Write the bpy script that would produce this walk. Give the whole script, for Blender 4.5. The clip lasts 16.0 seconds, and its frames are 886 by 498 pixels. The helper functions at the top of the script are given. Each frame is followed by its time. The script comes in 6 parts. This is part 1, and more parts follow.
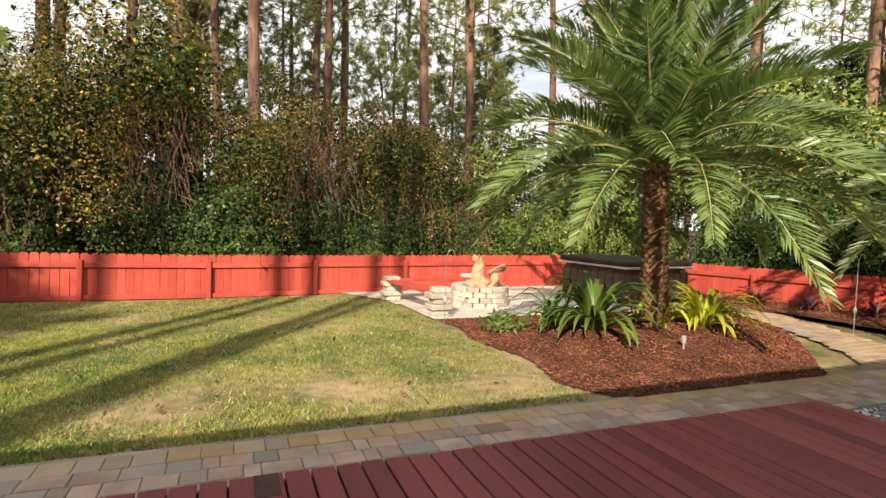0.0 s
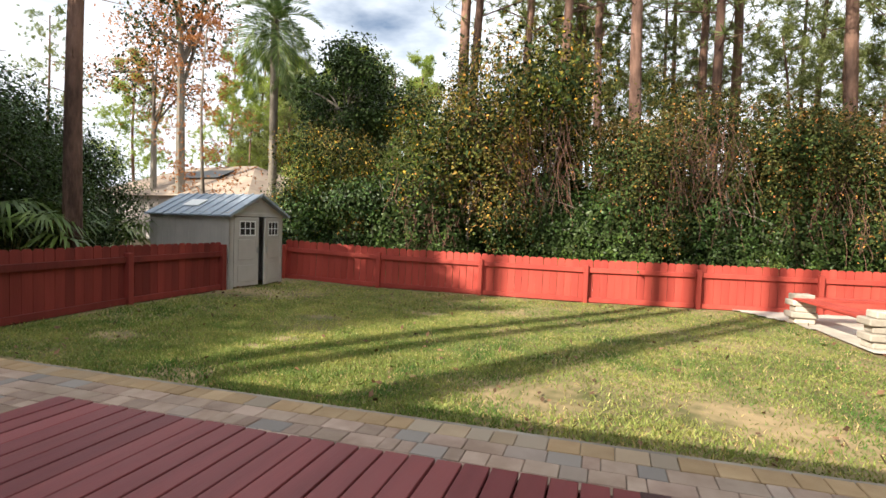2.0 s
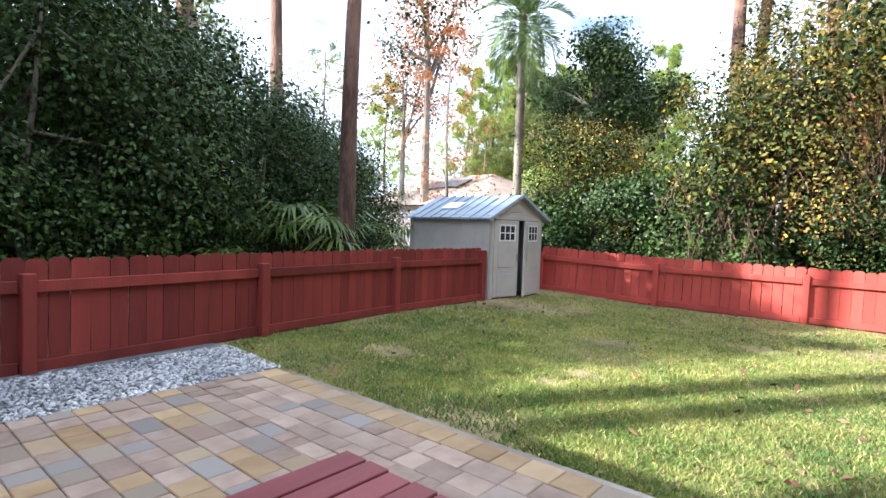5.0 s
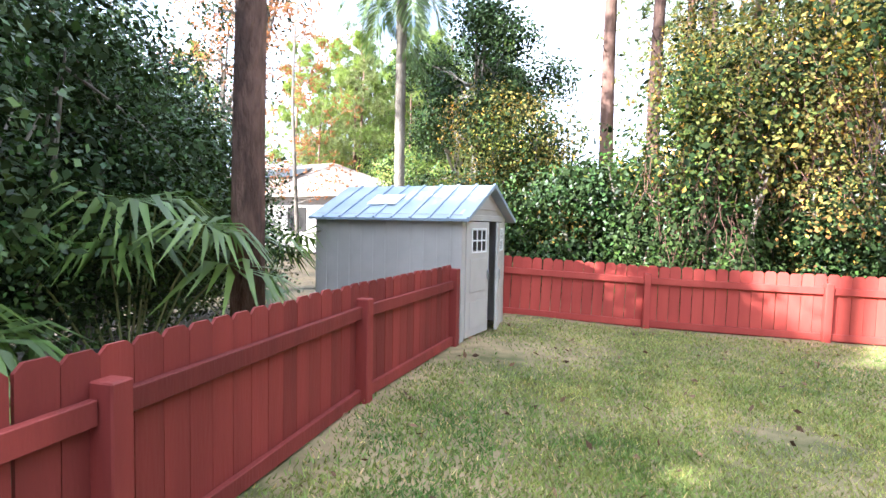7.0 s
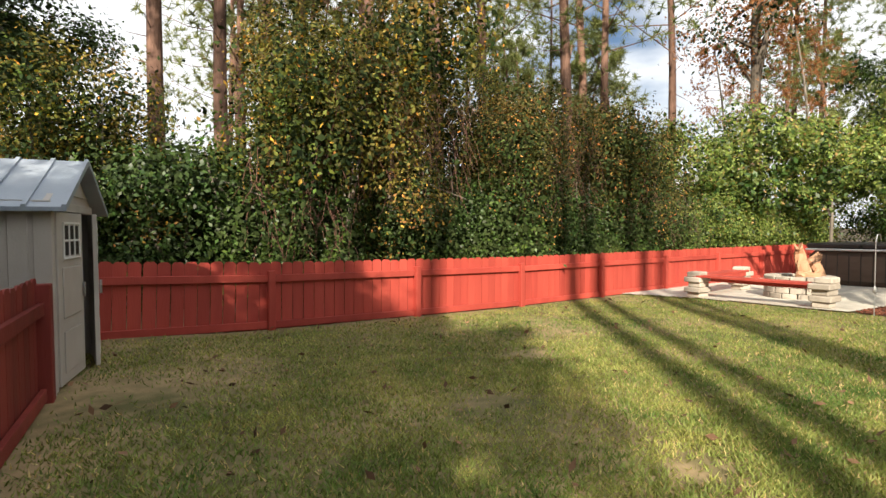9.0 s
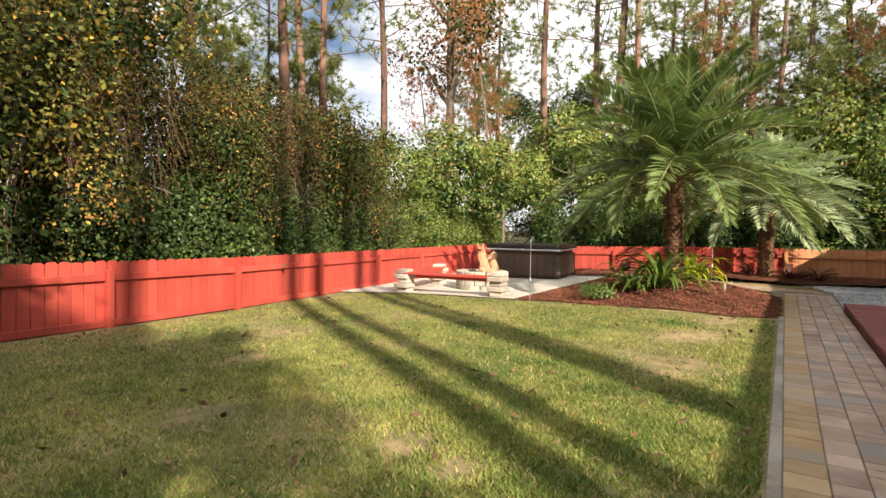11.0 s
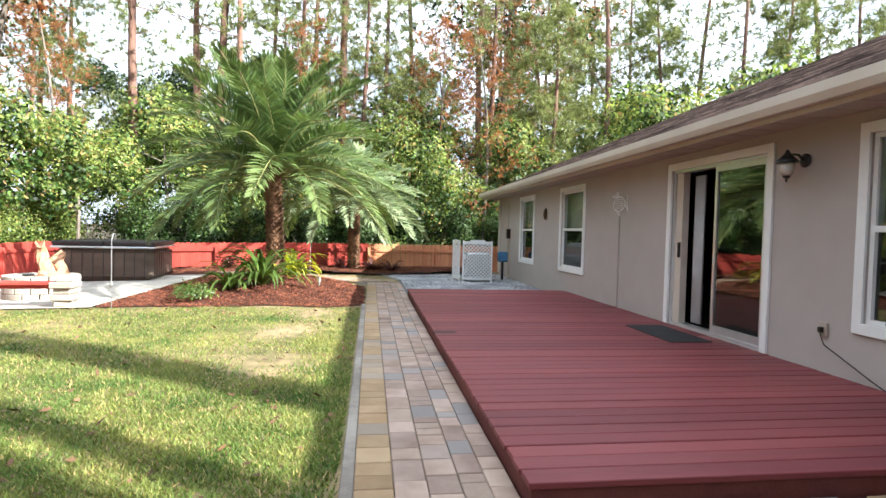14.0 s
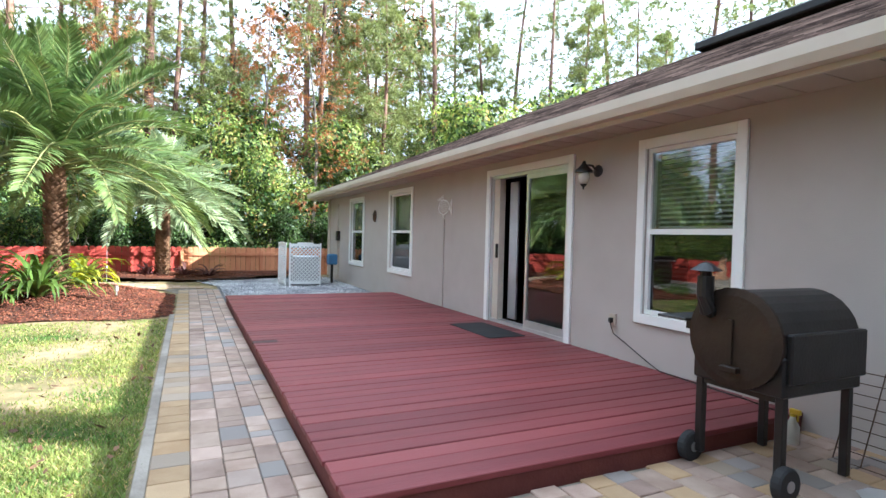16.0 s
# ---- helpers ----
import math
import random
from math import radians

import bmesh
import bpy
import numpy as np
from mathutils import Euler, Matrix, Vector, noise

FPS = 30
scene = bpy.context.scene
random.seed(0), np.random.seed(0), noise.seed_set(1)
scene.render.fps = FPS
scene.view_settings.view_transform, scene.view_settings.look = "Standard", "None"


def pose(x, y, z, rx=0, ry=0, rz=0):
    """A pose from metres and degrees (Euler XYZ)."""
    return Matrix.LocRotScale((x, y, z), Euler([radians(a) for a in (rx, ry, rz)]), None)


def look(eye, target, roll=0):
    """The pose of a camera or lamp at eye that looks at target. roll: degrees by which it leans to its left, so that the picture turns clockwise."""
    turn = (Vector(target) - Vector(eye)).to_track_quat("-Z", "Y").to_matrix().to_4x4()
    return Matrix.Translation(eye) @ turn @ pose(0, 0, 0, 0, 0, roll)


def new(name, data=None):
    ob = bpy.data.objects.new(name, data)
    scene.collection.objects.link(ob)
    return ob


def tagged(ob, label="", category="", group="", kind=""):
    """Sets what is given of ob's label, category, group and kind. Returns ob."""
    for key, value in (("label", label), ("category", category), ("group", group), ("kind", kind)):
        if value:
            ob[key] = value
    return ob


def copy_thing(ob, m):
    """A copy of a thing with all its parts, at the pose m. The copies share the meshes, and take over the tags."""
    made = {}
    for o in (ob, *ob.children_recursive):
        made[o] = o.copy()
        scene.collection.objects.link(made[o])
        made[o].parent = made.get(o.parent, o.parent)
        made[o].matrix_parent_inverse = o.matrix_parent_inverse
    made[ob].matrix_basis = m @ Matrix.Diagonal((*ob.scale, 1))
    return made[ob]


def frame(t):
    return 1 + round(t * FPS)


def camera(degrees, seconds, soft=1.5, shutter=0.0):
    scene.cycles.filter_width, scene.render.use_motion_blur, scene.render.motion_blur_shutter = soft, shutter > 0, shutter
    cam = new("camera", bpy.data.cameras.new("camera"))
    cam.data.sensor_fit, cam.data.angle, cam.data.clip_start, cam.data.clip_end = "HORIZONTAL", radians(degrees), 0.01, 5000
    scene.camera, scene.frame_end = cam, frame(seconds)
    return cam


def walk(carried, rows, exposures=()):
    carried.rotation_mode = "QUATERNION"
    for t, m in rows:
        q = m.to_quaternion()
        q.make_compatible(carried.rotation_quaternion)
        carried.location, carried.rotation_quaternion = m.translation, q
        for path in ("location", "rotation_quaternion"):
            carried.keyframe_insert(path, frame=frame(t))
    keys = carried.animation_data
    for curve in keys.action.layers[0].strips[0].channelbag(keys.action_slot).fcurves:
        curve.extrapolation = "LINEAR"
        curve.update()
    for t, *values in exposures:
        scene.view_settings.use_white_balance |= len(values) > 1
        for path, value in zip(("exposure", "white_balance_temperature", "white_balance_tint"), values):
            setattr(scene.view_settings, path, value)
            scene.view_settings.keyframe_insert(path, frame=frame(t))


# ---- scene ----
cam = camera(79.4, 16.0)
EXPOSURES = [(0, 0.95, 6600, 9), (1.5, 1.05, 6100, 8), (2.5, 1.32, 6000, 9), (3.5, 1.7, 5700, 10), (6.5, 2.45, 4950, 10), (7, 2.65, 5050, 11),
             (7.5, 2.25, 5350, 11), (8, 1.5, 5700, 12), (8.5, 1.15, 6100, 10), (9, 0.92, 6300, 9), (11.5, 1.08, 6450, 11), (12.5, 1.18, 6400, 11), (13.5, 1.68, 5850, 9), (14.5, 2.08, 5150, 8), (16, 2.24, 5050, 6)]
PATH = [
    (0, (-0.351, 1.446, 1.602), (0.39, 3.301, 1.497), 2.0),
    (0.5, (-0.502, 1.493, 1.56), (-0.048, 3.438, 1.458), 2.4),
    (1, (-0.523, 1.619, 1.544), (-0.391, 3.612, 1.436), 2.1),
    (1.5, (-0.442, 1.735, 1.477), (-0.676, 3.718, 1.373), 2.0),
    (2, (-0.435, 1.876, 1.375), (-1.009, 3.789, 1.283), 1.9),
    (2.5, (-0.522, 1.972, 1.304), (-1.353, 3.789, 1.222), 1.7),
    (3, (-0.633, 2.054, 1.276), (-1.665, 3.765, 1.196), 1.7),
    (3.5, (-0.714, 2.112, 1.245), (-1.908, 3.715, 1.173), 1.5),
    (4, (-0.788, 2.157, 1.223), (-2.088, 3.675, 1.158), 1.3),
    (4.2, (-0.964, 2.252, 1.194), (-2.28, 3.756, 1.128), 1.8),
    (6.3, (-3.832, 3.969, 1.442), (-4.894, 5.659, 1.314), 1.6),
    (6.5, (-4.221, 4.138, 1.455), (-5.217, 5.868, 1.334), 1.5),
    (7, (-5.186, 4.57, 1.357), (-5.874, 6.446, 1.264), 1.1),
    (7.5, (-5.832, 5.032, 1.256), (-5.921, 7.029, 1.188), 0.0),
    (8, (-5.981, 5.171, 1.244), (-5.653, 7.143, 1.173), -0.1),
    (8.5, (-6.1, 5.234, 1.238), (-5.48, 7.134, 1.169), -0.2),
    (9, (-6.295, 5.396, 1.247), (-5.362, 7.164, 1.173), -0.3),
    (9.2, (-6.244, 5.244, 1.233), (-5.229, 6.966, 1.17), 0.1),
    (11.5, (-6.379, 5.35, 1.294), (-4.569, 6.198, 1.208), 0.7),
    (12, (-6.369, 5.323, 1.322), (-4.469, 5.942, 1.236), 0.8),
    (12.5, (-6.343, 5.312, 1.302), (-4.382, 5.694, 1.223), 1.0),
    (13, (-6.325, 5.304, 1.332), (-4.333, 5.461, 1.253), 1.2),
    (13.5, (-6.234, 5.273, 1.323), (-4.236, 5.213, 1.25), 1.3),
    (14, (-6.202, 5.252, 1.305), (-4.222, 4.982, 1.241), 1.5),
    (14.5, (-6.161, 5.231, 1.313), (-4.216, 4.769, 1.254), 1.4),
    (15, (-6.136, 5.205, 1.32), (-4.236, 4.583, 1.266), 1.4),
    (15.5, (-6.114, 5.164, 1.315), (-4.261, 4.411, 1.268), 1.4),
    (16, (-6.096, 5.139, 1.306), (-4.291, 4.276, 1.266), 1.5),
]
walk(cam, [(t, look(eye, target, roll)) for t, eye, target, roll in PATH], EXPOSURES)

# ---- world, sun, exposure ----
SUN_AZ, SUN_EL = radians(213), radians(29.5)   # clockwise from +y
world = bpy.data.worlds.new("world")
scene.world = world
world.use_nodes = True
wt = world.node_tree
wt.nodes.clear()
w_out = wt.nodes.new("ShaderNodeOutputWorld")
w_bg = wt.nodes.new("ShaderNodeBackground")
w_sky = wt.nodes.new("ShaderNodeTexSky")
w_sky.sky_type, w_sky.sun_disc = "NISHITA", False
w_sky.sun_elevation, w_sky.sun_rotation = SUN_EL, SUN_AZ
w_sky.dust_density, w_sky.ozone_density = 1.2, 1.5
w_co = wt.nodes.new("ShaderNodeTexCoord")
w_map = wt.nodes.new("ShaderNodeMapping")
w_map.inputs["Scale"].default_value = (1.0, 1.0, 2.6)
w_noise = wt.nodes.new("ShaderNodeTexNoise")
w_noise.inputs["Scale"].default_value, w_noise.inputs["Detail"].default_value = 2.1, 8
w_ramp = wt.nodes.new("ShaderNodeValToRGB")
w_ramp.color_ramp.elements[0].position, w_ramp.color_ramp.elements[1].position = 0.30, 0.45
w_mix = wt.nodes.new("ShaderNodeMix")
w_mix.data_type = "RGBA"
w_mix.inputs["B"].default_value = (13.0, 12.9, 12.8, 1)
wt.links.new(w_co.outputs["Generated"], w_map.inputs["Vector"])
wt.links.new(w_map.outputs["Vector"], w_noise.inputs["Vector"])
wt.links.new(w_noise.outputs["Fac"], w_ramp.inputs["Fac"])
wt.links.new(w_ramp.outputs["Color"], w_mix.inputs["Factor"])
wt.links.new(w_sky.outputs["Color"], w_mix.inputs["A"])
wt.links.new(w_mix.outputs["Result"], w_bg.inputs["Color"])
wt.links.new(w_bg.outputs["Background"], w_out.inputs["Surface"])
w_bg.inputs["Strength"].default_value = 0.052

sun = new("sun", bpy.data.lights.new("sun", "SUN"))
sun.data.energy, sun.data.angle, sun.data.color = 5.0, radians(0.55), (1.0, 0.87, 0.68)
sun.matrix_world = look((math.sin(SUN_AZ) * 60, math.cos(SUN_AZ) * 60, math.tan(SUN_EL) * 60), (0, 0, 0))

# ---- materials ----


def srgb(r, g, b):
    return tuple((c / 255 / 12.92 if c / 255 < 0.04045 else ((c / 255 + 0.055) / 1.055) ** 2.4) for c in (r, g, b)) + (1,)


def mat(name, a, b, scale=8, rough=0.7, bump=0.2, bscale=60, rnd=None, spread=0.25, hue=0.0, leaf=0.0, metal=0.0,
        stretch=(1, 1, 1), spec=0.3, big=0.7, trans=None, dist=0.01, third=None):
    """Two colours mixed by noise at two scales, varied per object ('object') or loose piece ('island'), with relief."""
    m = bpy.data.materials.new(name)
    m.use_nodes = True
    n, li = m.node_tree.nodes, m.node_tree.links
    bs = n["Principled BSDF"]
    co, mp = n.new("ShaderNodeTexCoord"), n.new("ShaderNodeMapping")
    mp.inputs["Scale"].default_value = stretch
    if rnd == "object":
        oi = n.new("ShaderNodeObjectInfo")
        mul, comb = n.new("ShaderNodeMath"), n.new("ShaderNodeCombineXYZ")
        mul.operation, mul.inputs[1].default_value = "MULTIPLY", 37.0
        li.new(oi.outputs["Random"], mul.inputs[0])
        for k in range(3):
            li.new(mul.outputs[0], comb.inputs[k])
        li.new(comb.outputs[0], mp.inputs["Location"])
        rsock = oi.outputs["Random"]
    elif rnd == "island":
        rsock = n.new("ShaderNodeNewGeometry").outputs["Random Per Island"]
    else:
        rsock = None
    li.new(co.outputs["Object"], mp.inputs["Vector"])
    n1, n2 = n.new("ShaderNodeTexNoise"), n.new("ShaderNodeTexNoise")
    n1.inputs["Scale"].default_value, n1.inputs["Detail"].default_value = scale, 6
    n2.inputs["Scale"].default_value, n2.inputs["Detail"].default_value = scale * 0.13, 3
    add = n.new("ShaderNodeMath")
    add.operation = "MULTIPLY_ADD"
    add.inputs[1].default_value = 1 - big
    mul2 = n.new("ShaderNodeMath")
    mul2.operation, mul2.inputs[1].default_value = "MULTIPLY", big
    for t in (n1, n2):
        li.new(mp.outputs["Vector"], t.inputs["Vector"])
    li.new(n2.outputs["Fac"], mul2.inputs[0])
    li.new(n1.outputs["Fac"], add.inputs[0])
    li.new(mul2.outputs[0], add.inputs[2])
    ramp = n.new("ShaderNodeValToRGB")
    ramp.color_ramp.elements[0].position, ramp.color_ramp.elements[1].position = 0.38, 0.62
    ramp.color_ramp.elements[0].color, ramp.color_ramp.elements[1].color = a, b
    li.new(add.outputs[0], ramp.inputs["Fac"])
    col = ramp.outputs["Color"]
    if third and rsock:
        fr = n.new("ShaderNodeMath")
        fr.operation = "FRACT"
        m7 = n.new("ShaderNodeMath")
        m7.operation, m7.inputs[1].default_value = "MULTIPLY", 7.31
        li.new(rsock, m7.inputs[0])
        li.new(m7.outputs[0], fr.inputs[0])
        rr = n.new("ShaderNodeValToRGB")
        share = third[1]
        rr.color_ramp.elements[0].position, rr.color_ramp.elements[1].position = 1 - share, min(1.0, 1 - share * 0.6)
        li.new(fr.outputs[0], rr.inputs["Fac"])
        mx = n.new("ShaderNodeMix")
        mx.data_type = "RGBA"
        mx.inputs["B"].default_value = third[0]
        li.new(rr.outputs["Color"], mx.inputs["Factor"])
        li.new(col, mx.inputs["A"])
        col = mx.outputs["Result"]
    if rsock:
        hs, mr = n.new("ShaderNodeHueSaturation"), n.new("ShaderNodeMapRange")
        mr.inputs["To Min"].default_value, mr.inputs["To Max"].default_value = 1 - spread, 1 + spread
        li.new(rsock, mr.inputs["Value"])
        li.new(mr.outputs["Result"], hs.inputs["Value"])
        if hue:
            mh, fr2, m3 = n.new("ShaderNodeMapRange"), n.new("ShaderNodeMath"), n.new("ShaderNodeMath")
            fr2.operation, m3.operation, m3.inputs[1].default_value = "FRACT", "MULTIPLY", 3.7
            li.new(rsock, m3.inputs[0])
            li.new(m3.outputs[0], fr2.inputs[0])
            mh.inputs["To Min"].default_value, mh.inputs["To Max"].default_value = 0.5 - hue, 0.5 + hue
            li.new(fr2.outputs[0], mh.inputs["Value"])
            li.new(mh.outputs["Result"], hs.inputs["Hue"])
        li.new(col, hs.inputs["Color"])
        col = hs.outputs["Color"]
    li.new(col, bs.inputs["Base Color"])
    bs.inputs["Roughness"].default_value, bs.inputs["Metallic"].default_value = rough, metal
    bs.inputs["Specular IOR Level"].default_value = spec
    if bump:
        n3, bp = n.new("ShaderNodeTexNoise"), n.new("ShaderNodeBump")
        n3.inputs["Scale"].default_value, n3.inputs["Detail"].default_value = bscale, 4
        bp.inputs["Strength"].default_value, bp.inputs["Distance"].default_value = bump, dist
        li.new(mp.outputs["Vector"], n3.inputs["Vector"])
        li.new(n3.outputs["Fac"], bp.inputs["Height"])
        li.new(bp.outputs["Normal"], bs.inputs["Normal"])
    if leaf:
        tr, ms = n.new("ShaderNodeBsdfTranslucent"), n.new("ShaderNodeMixShader")
        ms.inputs["Fac"].default_value = leaf
        hs2 = n.new("ShaderNodeHueSaturation")
        hs2.inputs["Value"].default_value, hs2.inputs["Saturation"].default_value = 1.7, 1.15
        li.new(col, hs2.inputs["Color"])
        li.new(hs2.outputs["Color"], tr.inputs["Color"])
        li.new(bs.outputs[0], ms.inputs[1])
        li.new(tr.outputs[0], ms.inputs[2])
        li.new(ms.outputs[0], n["Material Output"].inputs["Surface"])
    return m


def glass(name, tint=(0.92, 0.94, 0.93, 1), clear=0.55):
    m = bpy.data.materials.new(name)
    m.use_nodes = True
    n, li = m.node_tree.nodes, m.node_tree.links
    n.remove(n["Principled BSDF"])
    gl, tp, fr, mx, mr = (n.new(k) for k in ("ShaderNodeBsdfGlossy", "ShaderNodeBsdfTransparent", "ShaderNodeLayerWeight", "ShaderNodeMixShader", "ShaderNodeMath"))
    gl.inputs["Roughness"].default_value = 0.015
    tp.inputs["Color"].default_value = tint
    pw = n.new("ShaderNodeMath")
    pw.operation, pw.inputs[1].default_value = "POWER", 3.0
    mr.operation, mr.inputs[1].default_value, mr.inputs[2].default_value = "MULTIPLY_ADD", 0.6, 0.09
    li.new(fr.outputs["Facing"], pw.inputs[0])
    li.new(pw.outputs[0], mr.inputs[0])
    li.new(mr.outputs[0], mx.inputs[0])
    li.new(tp.outputs[0], mx.inputs[1])
    li.new(gl.outputs[0], mx.inputs[2])
    li.new(mx.outputs[0], n["Material Output"].inputs["Surface"])
    return m


